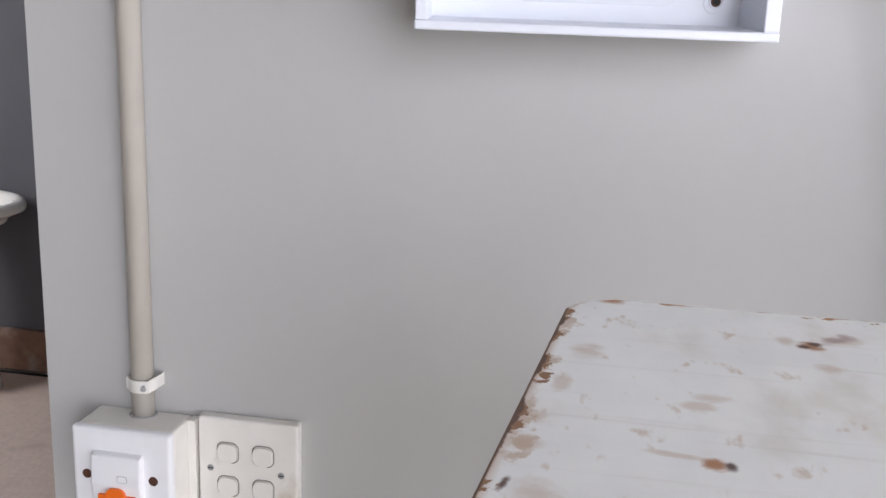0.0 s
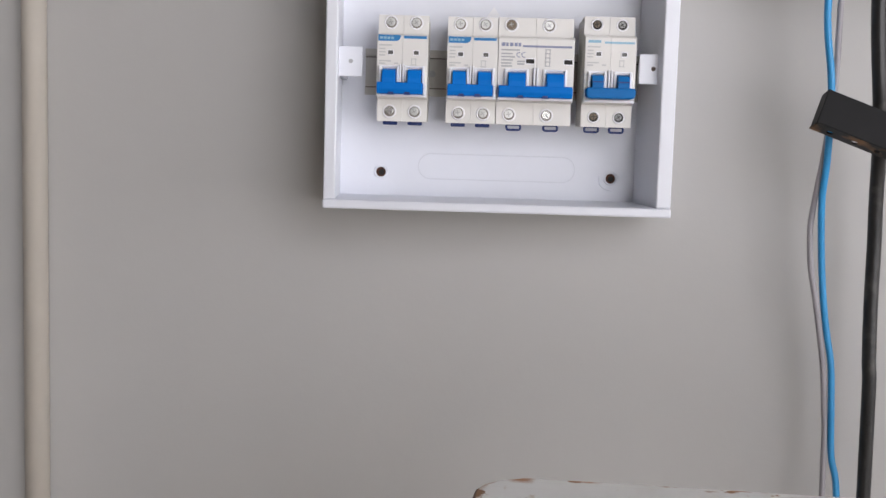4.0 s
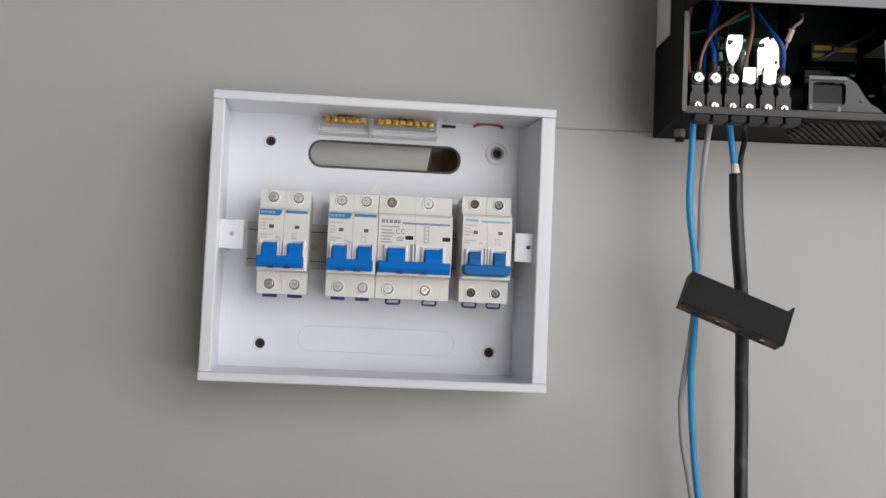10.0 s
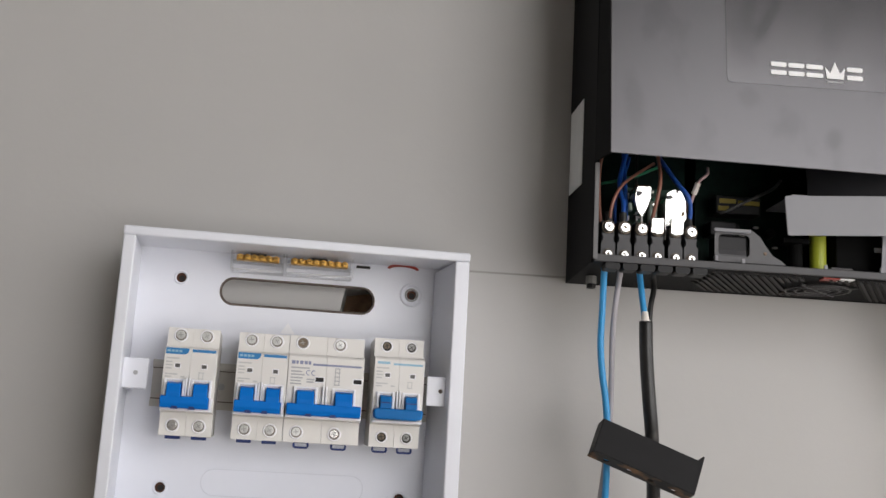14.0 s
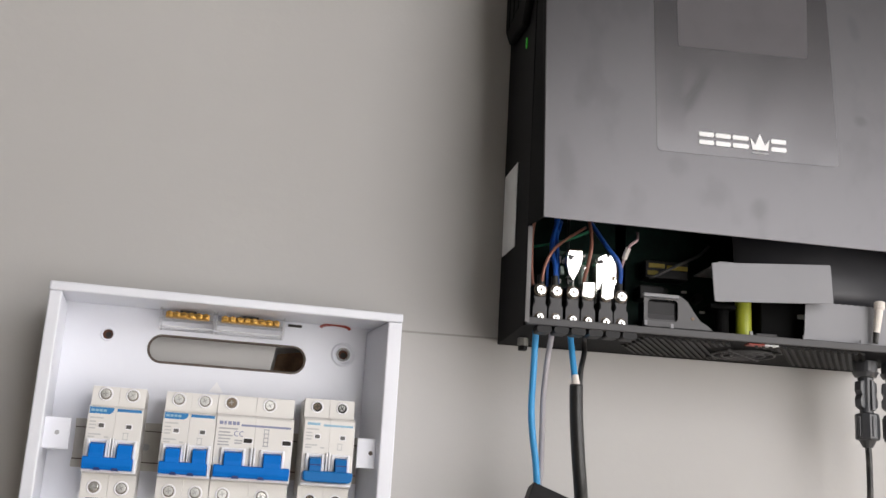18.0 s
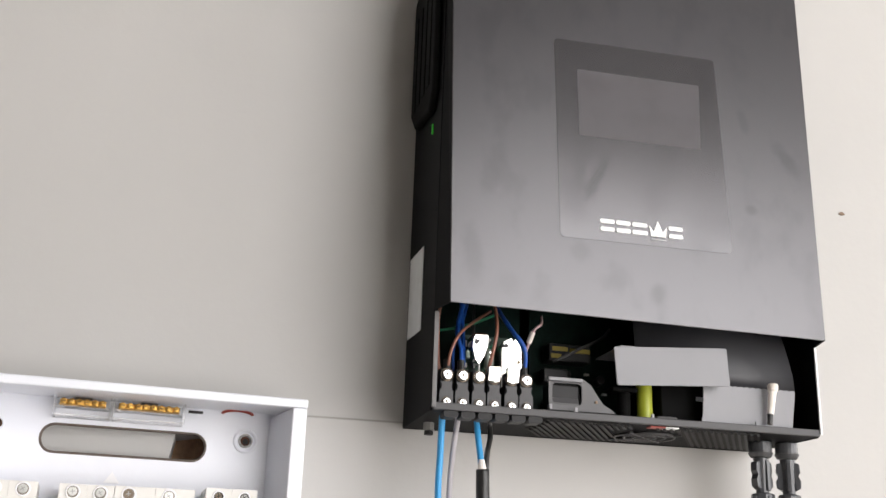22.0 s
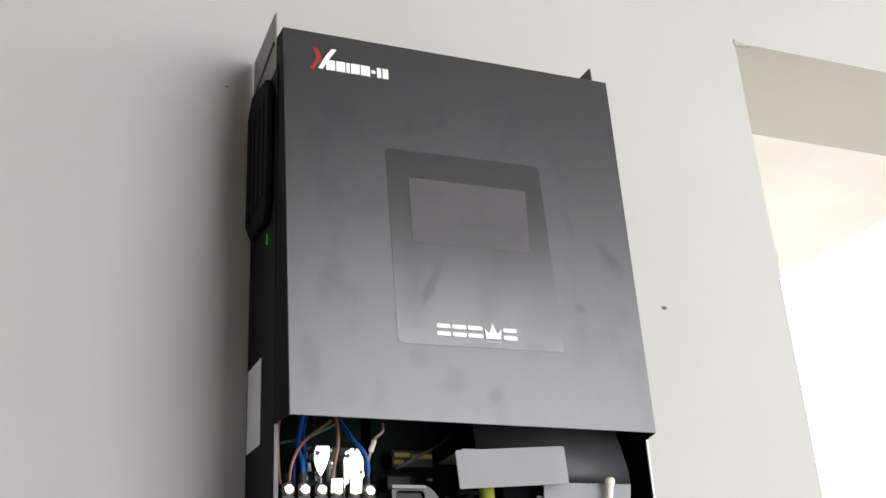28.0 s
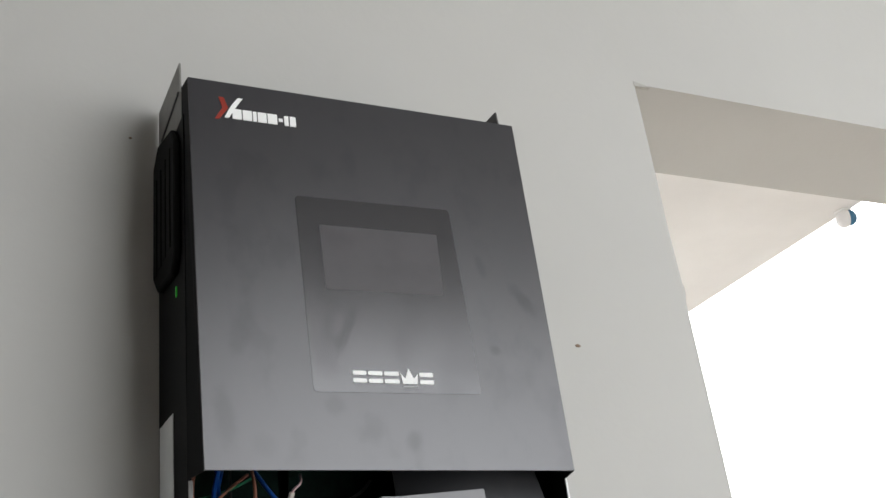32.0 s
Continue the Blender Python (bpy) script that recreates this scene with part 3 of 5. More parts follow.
thing("floor_gap", box(-3.2, 0.2, 2.612, 2.636, 0.0, 0.0035), DARK, "dark joint along the skirting", "floor", kind="structure")


def wash_basin():
    e = holder("pedestal_basin", pose(-2.262, 2.435, -0.055), "white porcelain wash basin on a slim pedestal", "wash basin")
    bowl = bmesh.new()
    prof = [(0.08, 0.60), (0.11, 0.64), (0.17, 0.705), (0.228, 0.738), (0.25, 0.745), (0.253, 0.762), (0.245, 0.778), (0.225, 0.782), (0.205, 0.772), (0.18, 0.70), (0.10, 0.66), (0.0, 0.655)]
    rings = []
    for r, z in prof:
        rings.append([bowl.verts.new((r * 1.0 * math.cos(a), r * 0.85 * math.sin(a), z)) for a in (2 * math.pi * k / 40 for k in range(40))])
    for a, b in zip(rings, rings[1:]):
        for k in range(40):
            bowl.faces.new((a[k], a[(k + 1) % 40], b[(k + 1) % 40], b[k]))
    bmesh.ops.remove_doubles(bowl, verts=bowl.verts, dist=1e-5)
    part("bowl", bowl, PORCELAIN, e, smooth=True)
    ped = bmesh.new()
    for (za, ra), (zb_, rb) in zip(((0.055, 0.105), (0.10, 0.098), (0.22, 0.094), (0.45, 0.090)), ((0.10, 0.098), (0.22, 0.094), (0.45, 0.090), (0.63, 0.100))):
        rod((0.018, 0, za), (0.018, 0, zb_), ra, ped, 32, rb)
    part("pedestal", ped, PORCELAIN, e, smooth=True)
    return e


wash_basin()

# covered terrace beyond the bright opening
SLAB, EDGE = 2.50, 1.86
solid("terrace_ceiling", 0.3, EDGE, THICK, 6.0, SLAB, SLAB + 0.14, OUTER, "cream painted terrace ceiling slab", "ceiling")
solid("terrace_wall", 0.3, 0.42, THICK, 6.0, 0, SLAB, OUTER, "cream plastered terrace wall", "wall")
HAZE = bpy.data.materials.new("bright_haze")
HAZE.use_nodes = True
HAZE.node_tree.nodes["Principled BSDF"].inputs["Emission Color"].default_value = (1.0, 0.99, 0.97, 1)
HAZE.node_tree.nodes["Principled BSDF"].inputs["Emission Strength"].default_value = 4.0
thing("backdrop", box(-45, 45, 40, 40.2, -0.2, 55), HAZE, "plain bright hazy sky far outside", "sky", kind="structure")
thing("backdrop_side", box(40, 40.2, -10, 39.9, -0.2, 55), HAZE, "plain bright hazy sky far outside", "sky", kind="structure")
thing("ground", box(-60, 60, -60, 60, -0.5, -0.12), GROUND, "dry bare ground outside", "ground", kind="structure")


def terrace_lamp():
    e = holder("ceiling_spotlight", pose(1.850, 0.580, SLAB), "small white round lamp with dark blue glass at the slab edge", "ceiling lamp")
    part("base", rod((0, 0, 0), (0, 0, -0.004), 0.018, seg=32, bevel=0.001), WHITEPL, e)
    cup = bmesh.new()
    bmesh.ops.create_uvsphere(cup, u_segments=28, v_segments=16, radius=0.0190, matrix=Matrix.LocRotScale((-0.002, 0, -0.0190), None, (0.80, 1.0, 1.05)))
    part("housing", cup, WHITEPL, e, "white rounded cup", smooth=True)
    bm = bmesh.new()
    bmesh.ops.create_uvsphere(bm, u_segments=24, v_segments=12, radius=0.0178, matrix=Matrix.LocRotScale((0.0070, -0.0075, -0.0195), None, (0.80, 0.9, 1.0)))
    part("lens", bm, GLASSBLUE, e, "dark blue reflecting glass", smooth=True)
    return e


terrace_lamp()


# ---- distribution box ----
YAW = 5.184
BOXPOSE = pose(0.08, 0, 1.59, 0, 0, YAW)


def distribution_box():
    e = holder("distribution_box", BOXPOSE, "open white enamelled distribution box without its door, on the wall", "fuse box")
    x0, x1, z0, z1, yf, yb = -0.1232, 0.1220, -0.1034, 0.1018, -0.0735, -0.0125
    holes = [circle(x, z, 0.0037) for x, z in ((-0.087, 0.0763), (0.0878, 0.0763), (-0.087, -0.078), (0.0875, -0.0782))]
    slot = round_rect(-0.057, 0.0585, 0.0590, 0.0786, 0.0095, 8)
    plate = pierced([(x0 + 0.001, z0 + 0.001), (x1 - 0.001, z0 + 0.001), (x1 - 0.001, z1 - 0.001), (x0 + 0.001, z1 - 0.001)], [slot, *holes], yb - 0.0015, yb)
    part("back_plate", plate, WHITEBOX, e)
    # side walls: outer face straight, inner face drafted
    part("side_wall", prism([(x0, yf), (x0 + 0.0086, yf), (x0 + 0.0055, yb - 0.0015), (x0, yb - 0.0015)], "z", z0 + 0.0066, z1 - 0.0066, bevel=0.0010), WHITEBOX, e)
    part("side_wall", prism([(x1 - 0.0104, yf), (x1, yf), (x1, yb - 0.0015), (x1 - 0.0172, yb - 0.0015)], "z", z0 + 0.0066, z1 - 0.0066, bevel=0.0010), WHITEBOX, e)
    part("top_wall", prism([(yf - 0.0006, z1 - 0.0066), (yf - 0.0006, z1), (yb - 0.0015, z1), (yb - 0.0015, z1 - 0.004)], "x", x0 - 0.0004, x1 + 0.0004, bevel=0.0013), WHITEBOX, e)
    part("bottom_wall", prism([(yf - 0.0006, z0), (yf - 0.0006, z0 + 0.0066), (yb - 0.0015, z0 + 0.008), (yb - 0.0015, z0)], "x", x0 - 0.0004, x1 + 0.0004, bevel=0.0013), WHITEBOX, e)
    # knock-out rings, screw seats and plugs
    part("knockout_outline", tube([(u, yb - 0.0016, v) for u, v in round_rect(-0.0585, 0.0600, -0.0822, -0.0632, 0.0093, 8)], 0.00030, seg=6, closed=True), EMBOSS, e)
    for k, (x, z) in enumerate(((-0.087, 0.0763), (0.0878, 0.0763), (-0.087, -0.078), (0.0875, -0.0782))):
        ring = tube([(x + 0.0046 * math.cos(a), yb - 0.0017, z + 0.0046 * math.sin(a)) for a in (2 * math.pi * i / 24 for i in range(24))], 0.0009, seg=8, closed=True)
        seat = part("screw_seat", ring, WHITEBOX, e, smooth=True)
        if k == 1:
            part("collar", tube([(x + 0.0080 * math.cos(a), yb - 0.0018, z + 0.0080 * math.sin(a)) for a in (2 * math.pi * i / 28 for i in range(28))], 0.0013, seg=8, closed=True), WHITEBOX, seat, smooth=True)
            part("washer", tube([(x + 0.0046 * math.cos(a), yb - 0.0022, z + 0.0046 * math.sin(a)) for a in (2 * math.pi * i / 28 for i in range(28))], 0.0008, seg=8, closed=True), SCREWZ, seat, "dull steel washer", smooth=True)
        part("wall_plug", rod((x, yb + 0.0005, z), (x, yb + 0.003, z), 0.0042, seg=14), RUST, e, "rust-brown plastic wall plug")
        part("plug_bore", rod((x + 0.0003, yb + 0.0001, z - 0.0003), (x + 0.0003, yb + 0.0010, z - 0.0003), 0.0022, seg=12), DARK, e)
    scuff = [(0.0875 + 0.0088 * math.cos(radians(a)), yb - 0.0016, -0.0782 + 0.0088 * math.sin(radians(a))) for a in range(170, 281, 10)]
    part("cast_ridge", tube(scuff, 0.0006, seg=6, steps=2), WHITEBOX, e, smooth=True)
    # slot rim, rail and side tabs
    # The shadow round the slot's cut edge is put into this rim.
    part("slot_rim", tube([(u, yb - 0.0012, v) for u, v in round_rect(-0.0572, 0.0587, 0.0588, 0.0788, 0.0096, 8)], 0.0010, seg=6, closed=True), EDGESHADE, e, "brown cut edge, darkened for the shadow in the slot")
    rail = prism([(-0.0150, -0.0155), (-0.0175, -0.0155), (-0.0175, 0.0085), (-0.0150, 0.0085)], "x", -0.100, 0.104)
    prism([(-0.0140, -0.0160), (-0.0215, -0.0160), (-0.0215, -0.0205), (-0.0200, -0.0205), (-0.0200, -0.0150), (-0.0140, -0.0150)], "x", -0.100, 0.104, rail)
    prism([(-0.0140, 0.0080), (-0.0200, 0.0080), (-0.0200, 0.0135), (-0.0215, 0.0135), (-0.0215, 0.0090), (-0.0140, 0.0090)], "x", -0.100, 0.104, rail)
    r = part("din_rail", rail, RAIL, e, "zinc-plated steel mounting rail")
    # Edge shadows on the rail, laid on as thin dark strips.
    for z in (0.0074, -0.0152):
        part("rail_shadow", box(-0.100, 0.104, -0.0182, -0.0176, z, z + 0.0010), EDGESHADE, r)
    for x in (-0.046, 0.054):
        part("rail_slot", prism(round_rect(x - 0.0065, x - 0.0015, -0.0060, -0.0012, 0.0022), "y", -0.0179, -0.0176), PRINTGREY, r)
    for xa, xb, y in ((x0 + 0.0060, -0.0990, -0.0560), (0.0972, x1 - 0.0070, -0.0615)):
        tab = part("lid_tab", box(xa, xb, y - 0.0015, y, -0.0097, 0.0113, 0.0005), WHITEBOX, e)
        xc = (xa + xb) / 2 + 0.001
        part("stay", box(xa if xa < 0 else xb - 0.004, xa + 0.004 if xa < 0 else xb, y, yb - 0.001, -0.0097, 0.0113), WHITEBOX, tab)
        part("screw_hole", rod((xc, y - 0.0018, 0.001), (xc, y - 0.001, 0.001), 0.0016, seg=12), PRINTGREY if xa < 0 else EDGESHADE, tab)
    # printed marks on the top wall
    arc = [(0.0790 + 0.0112 * math.cos(radians(a)), -0.0240, 0.0942 + 0.0030 * math.sin(radians(a))) for a in range(180, -1, -15)]
    part("earth_mark", tube(arc, 0.0011, seg=8, steps=2), REDINK, e, "printed red arc")
    part("print_mark", box(0.043, 0.0535, -0.0245, -0.0235, 0.0925, 0.0945), DARK, e)
    part("arrow_mark", prism([(-0.0105, 0.0395), (0.0005, 0.0395), (-0.005, 0.0475)], "y", yb - 0.0024, yb - 0.0014), WHITEPL, e)
    return e


distribution_box()


def terminal_bar(xa, xb, n):
    """A brass bar with screws in a clear holder, under the box's top wall."""
    e = holder("terminal_bar", BOXPOSE, "brass terminal bar with screws in a clear plastic holder", "terminal bar", "terminal bars in the box")
    part("bar", box(xa, xb, -0.0330, -0.0260, 0.0903, 0.0944, 0.0006), BRASS, e, "polished brass")
    for k in range(n):
        x = xa + (k + 0.5) * (xb - xa) / n
        s = part("screw", rod((x, -0.0330, 0.0926), (x, -0.0356, 0.0926), 0.0022, seg=14, bevel=0.0008), BRASS, e)
        part("slot", box(x - 0.0013, x + 0.0013, -0.0358, -0.0353, 0.0924, 0.0928), RUST, s)
    h = bmesh.new()
    box(xa - 0.003, xb + 0.003, -0.0300, -0.0140, 0.0830, 0.0845, bm=h)
    box(xa - 0.004, xa - 0.0025, -0.0350, -0.0140, 0.0830, 0.0975, bm=h)
    box(xb + 0.0025, xb + 0.004, -0.0350, -0.0140, 0.0830, 0.0975, bm=h)
    box(xa - 0.003, xb + 0.003, -0.0260, -0.0140, 0.0900, 0.0915, bm=h)
    part("clear_holder", h, CLEAR, e, "clear plastic")
    part("foot", box((xa + xb) / 2 - 0.006, (xa + xb) / 2 + 0.006, -0.026, -0.0141, 0.0952, 0.0970), GREYMETAL, e)
    return e


terminal_bar(-0.0469, -0.0154, 6)
terminal_bar(-0.0068, 0.0361, 8)


def breaker(x0, pole, label, style, dz=0.0):
    """A two-pole breaker clipped on the rail; its left edge and the width of a pole."""
    e = holder("circuit_breaker", BOXPOSE, label, "circuit breaker", "breakers on the rail")
    zt, zb, fz1, fz0 = 0.0345 + dz, -0.0407, 0.0200 + dz, -0.0235
    blue = TEAL if style == 3 else BLUE
    w = 2 * pole
    for k in range(2):
        a, b = x0 + k * pole + 0.00004, x0 + (k + 1) * pole - 0.00004
        prof = [(-0.0210, zb + 0.001), (-0.0550, zb), (-0.0550, fz0 - 0.0012), (-0.0640, fz0), (-0.0660, fz0 + 0.002), (-0.0660, fz1 - 0.0015), (-0.0648, fz1), (-0.0555, fz1 + 0.001), (-0.0550, zt), (-0.0210, zt - 0.001)]
        body = part("pole_body", prism(prof, "x", a, b, bevel=0.00025), GREYPL, e)
        xm = (a + b) / 2
        xs = xm - (0.0041 if style == 2 else 0.0)
        for z in (0.0292 + dz * 0.8, -0.0336):
            ring = 0.0038 if style == 3 else 0.0043
            part("terminal_rim", tube([(xs + ring * math.cos(q), -0.0553, z + ring * math.sin(q)) for q in (2 * math.pi * i / 20 for i in range(20))], 0.0007, seg=6, closed=True), WHITEPL, body, smooth=True)
            deep = style == 3 or (style == 2 and k == 0 and z > 0)
            part("terminal_well", rod((xs, -0.0556, z), (xs, -0.0545, z), ring - 0.0003, seg=20), DARK if style == 3 else OUTLINE, body)
            tone = BRONZE if deep and k == 0 else (SCREWZ if style == 3 else STEEL)
            s = part("screw", rod((xs - 0.0002, -0.0554, z + 0.0003), (xs - 0.0002, -0.0560, z + 0.0003), 0.0023 if style == 3 else 0.0031, seg=18, bevel=0.0004), tone, body)
            cross = bmesh.new()
            for turn in (k * 25 + 10, k * 25 + 100):
                c, d = math.cos(radians(turn)), math.sin(radians(turn))
                q = [(1.7 * c - 0.32 * d, 1.7 * d + 0.32 * c), (-1.7 * c - 0.32 * d, -1.7 * d + 0.32 * c), (-1.7 * c + 0.32 * d, -1.7 * d - 0.32 * c), (1.7 * c + 0.32 * d, 1.7 * d - 0.32 * c)]
                prism([(xs - 0.0002 + u * 0.001, z + 0.0003 + v * 0.001) for u, v in q], "y", -0.0562, -0.0556, cross)
            part("cross_slot", cross, DARK if style == 3 else SCREWZ, s)
        # indicator window in a paler frame
        if style == 2:
            ix, iz, iw, ih = xm + 0.0092, 0.0036, 0.0029, 0.0015
        else:
            ix, iz, iw, ih = xm + 0.0006, 0.0072 + dz, 0.0017, 0.0013
        frame_bm = box(ix - iw - 0.0006, ix + iw + 0.0006, -0.0663, -0.0655, iz - ih - 0.0006, iz + ih + 0.0006, 0.0002)
        window = part("indicator_frame", frame_bm, WHITEPL, body)
        part("indicator", box(ix - iw, ix + iw, -0.0665, -0.0658, iz - ih, iz + ih, 0.0002), DARK if style == 2 else INDICATOR, window)
        # spring clip on the rail, a solid tongue or an open loop
        if style < 2:
            part("rail_clip", box(xm - 0.0052, xm + 0.0052, -0.0470, -0.0410, zb - 0.0022, zb + 0.0006, 0.0006), NAVY, e, "navy plastic clip")
        else:
            part("rail_clip", tube([(u, -0.0450, v) for u, v in round_rect(xm - 0.0050, xm + 0.0050, zb - 0.0034, zb + 0.0004, 0.0014, 4)], 0.0008, seg=8, closed=True), NAVY, e, "navy plastic loop")
        # lever: a block in a pale frame open to the bottom
        lw = pole * (0.265 if style < 2 else 0.225)
        ridge = bmesh.new()
        for u0, u1 in ((xm - lw - 0.0024, xm - lw - 0.0006), (xm + lw + 0.0006, xm + lw + 0.0024)):
            box(u0, u1, -0.0692, -0.0655, -0.0150, -0.0026, 0.0004, bm=ridge)
        box(xm - lw - 0.0024, xm + lw + 0.0024, -0.0676, -0.0655, -0.0032, -0.0018, 0.0004, bm=ridge)
        part("toggle_recess", ridge, WHITEPL, body)
        part("toggle", prism([(-0.0655, -0.0040), (-0.0722, -0.0054), (-0.0742, -0.0110), (-0.0745, -0.0165), (-0.0655, -0.0175)], "x", xm - lw, xm + lw, bevel=0.0005), blue, e, "blue switch lever")
        if style == 3:
            part("toggle_crease", box(xm - lw + 0.0002, xm + lw - 0.0002, -0.0746, -0.0738, -0.0101, -0.0094), NAVY, e)
    if style == 3:
        bar = prism([(x0 + 0.0006, -0.0145), (x0 + 0.0022, -0.0138), (x0 + w - 0.0022, -0.0138), (x0 + w - 0.0006, -0.0145), (x0 + w - 0.0010, -0.0200), (x0 + w - 0.0034, -0.0214), (x0 + 0.0034, -0.0214), (x0 + 0.0010, -0.0200)], "y", -0.0765, -0.0665, bevel=0.0012)
    else:
        bar = prism([(-0.0660, -0.0135), (-0.0745, -0.0140), (-0.0755, -0.0185), (-0.0735, -0.0220), (-0.0660, -0.0220)], "x", x0 + 0.0008, x0 + w - (0.0030 if style < 2 else 0.0012), bevel=0.0007)
    lever = part("lever_bar", bar, blue, e, "blue bar joining both levers")
    if style < 3:
        for x in (x0 + w * 0.30, x0 + w * 0.62):
            part("notch", prism([(x - 0.0024, -0.0226), (x + 0.0024, -0.0226), (x + 0.0016, -0.0207), (x - 0.0016, -0.0207)], "y", -0.0752, -0.0720), NAVY, lever)
    if style < 2:
        part("end_stop", box(x0 + w - 0.0026, x0 + w - 0.0006, -0.0715, -0.0655, -0.0222, -0.0145, 0.0004), WHITEPL, e)
    for x in (x0 + pole - 0.0010, x0 + pole + 0.0010):
        part("guard_rib", box(x - 0.0006, x + 0.0006, -0.0700, -0.0655, -0.0140, -0.0010, 0.0003), WHITEPL, e)
    part("sill", box(x0 + 0.0004, x0 + w - 0.0004, -0.0690, -0.0640, fz0 - 0.0002, fz0 + 0.0015, 0.0004), WHITEPL, e)
    # printing: brand strip as plain bars, small unreadable lines as plain bars
    y0, y1 = -0.06625, -0.0655
    if style < 2:
        strip = [(x0 + 0.0008, 0.0150 + dz), (x0 + 0.0140, 0.0150 + dz), (x0 + 0.0158, 0.0162 + dz), (x0 + 0.0166, 0.0180 + dz), (x0 + 0.0166, 0.0193 + dz), (x0 + 0.0008, 0.0193 + dz)]
        part("brand_strip", prism(strip, "y", y0, y1), PRINTBLUE, e, "blue printed strip")
        marks = bmesh.new()
        for u0, u1 in ((0.0018, 0.0040), (0.0046, 0.0066), (0.0072, 0.0092), (0.0098, 0.0118)):
            box(x0 + u0, x0 + u1, y0 - 0.0002, y1, 0.0164 + dz, 0.0180 + dz, bm=marks)
        part("brand_mark", marks, PALEBLUE, e)
        part("brand_line", box(x0 + pole + 0.0008, x0 + 2 * pole - 0.0012, y0, y1, 0.0170 + dz, 0.0189 + dz), PRINTBLUE, e)
    elif style == 2:
        marks = bmesh.new()
        for u0, u1 in ((0.0022, 0.0048), (0.0054, 0.0070), (0.0080, 0.0104), (0.0112, 0.0134), (0.0140, 0.0158)):
            box(x0 + u0, x0 + u1, y0, y1, 0.0138, 0.0162, bm=marks)
        part("brand_mark", marks, PRINTVIO, e)
        part("brand_line", box(x0 + 0.0172, x0 + w - 0.0020, y0, y1, 0.0133, 0.0147), PRINTVIO, e)
    else:
        part("brand_mark", box(x0 + 0.002, x0 + 0.0110, y0, y1, 0.0150 + dz, 0.0168 + dz), PALEBLUE, e)
        part("brand_line", box(x0 + 0.0135, x0 + w - 0.0015, y0, y1, 0.0146 + dz, 0.0160 + dz), PALEBLUE, e)
    lines = bmesh.new()
    if style == 2:
        rows = ((0.0022, 0.0150, 0.0112), (0.0022, 0.0100, 0.0086), (0.0022, 0.0118, 0.0064), (0.0022, 0.0105, 0.0042), (0.0022, 0.0095, 0.0020), (0.0022, 0.0100, 0.0000), (0.0135, 0.0190, 0.0034), (0.0135, 0.0185, 0.0016))
    else:
        rows = ((0.0016, 0.0105, 0.0122 + dz), (0.0016, 0.0058, 0.0096 + dz), (0.0016, 0.0062, 0.0074 + dz), (0.0016, 0.0056, 0.0052 + dz), (0.0016, 0.0100, 0.0012 + dz), (0.0016, 0.0060, -0.0006 + dz), (0.0122, 0.0150, -0.0004 + dz))
    for u0, u1, z in rows:
        box(x0 + u0, x0 + u1, y0, y1, z - 0.0005, z + 0.0005, bm=lines)
    part("fine_print", lines, PRINTGREY if style == 2 else FAINT, e)
    sym = bmesh.new()
    xs = x0 + pole + pole * (0.35 if style != 2 else 0.24)
    top, foot = (0.0030 + dz, -0.0012 + dz) if style != 2 else (0.0120, 0.0006)
    for dx in (0, 0.0028):
        box(xs + dx, xs + dx + 0.0005, y0, y1, foot, top, bm=sym)
    for z in ([foot, top] if style != 2 else [foot + q * (top - foot) / 4 for q in range(5)]):
        box(xs - 0.0003, xs + 0.0036, y0, y1, z - 0.0003, z + 0.0003, bm=sym)
    part("circuit_sign", sym, FAINT if style != 2 else PRINTGREY, e)
    if style == 2:
        for x in (x0 + 0.0146, x0 + 0.0182):
            arc = [(x + 0.0016 * math.cos(radians(q)), y0, 0.0080 + 0.0016 * math.sin(radians(q))) for q in range(60, 301, 20)]
            part("approval_arc", tube(arc, 0.0003, seg=5, steps=2), PRINTVIO, e)
    return e


breaker(-0.0879, 0.0180, "white two-pole breaker with joined blue levers, standing apart on the rail", 0)
breaker(-0.0385, 0.0178, "white two-pole breaker with blue levers beside a wider one", 1)
breaker(-0.0026, 0.0268, "wide white two-pole breaker with a long blue lever bar", 2, 0.0005)
breaker(0.0583, 0.0180, "white two-pole breaker with deep dark terminals and blue levers", 3, 0.0028)


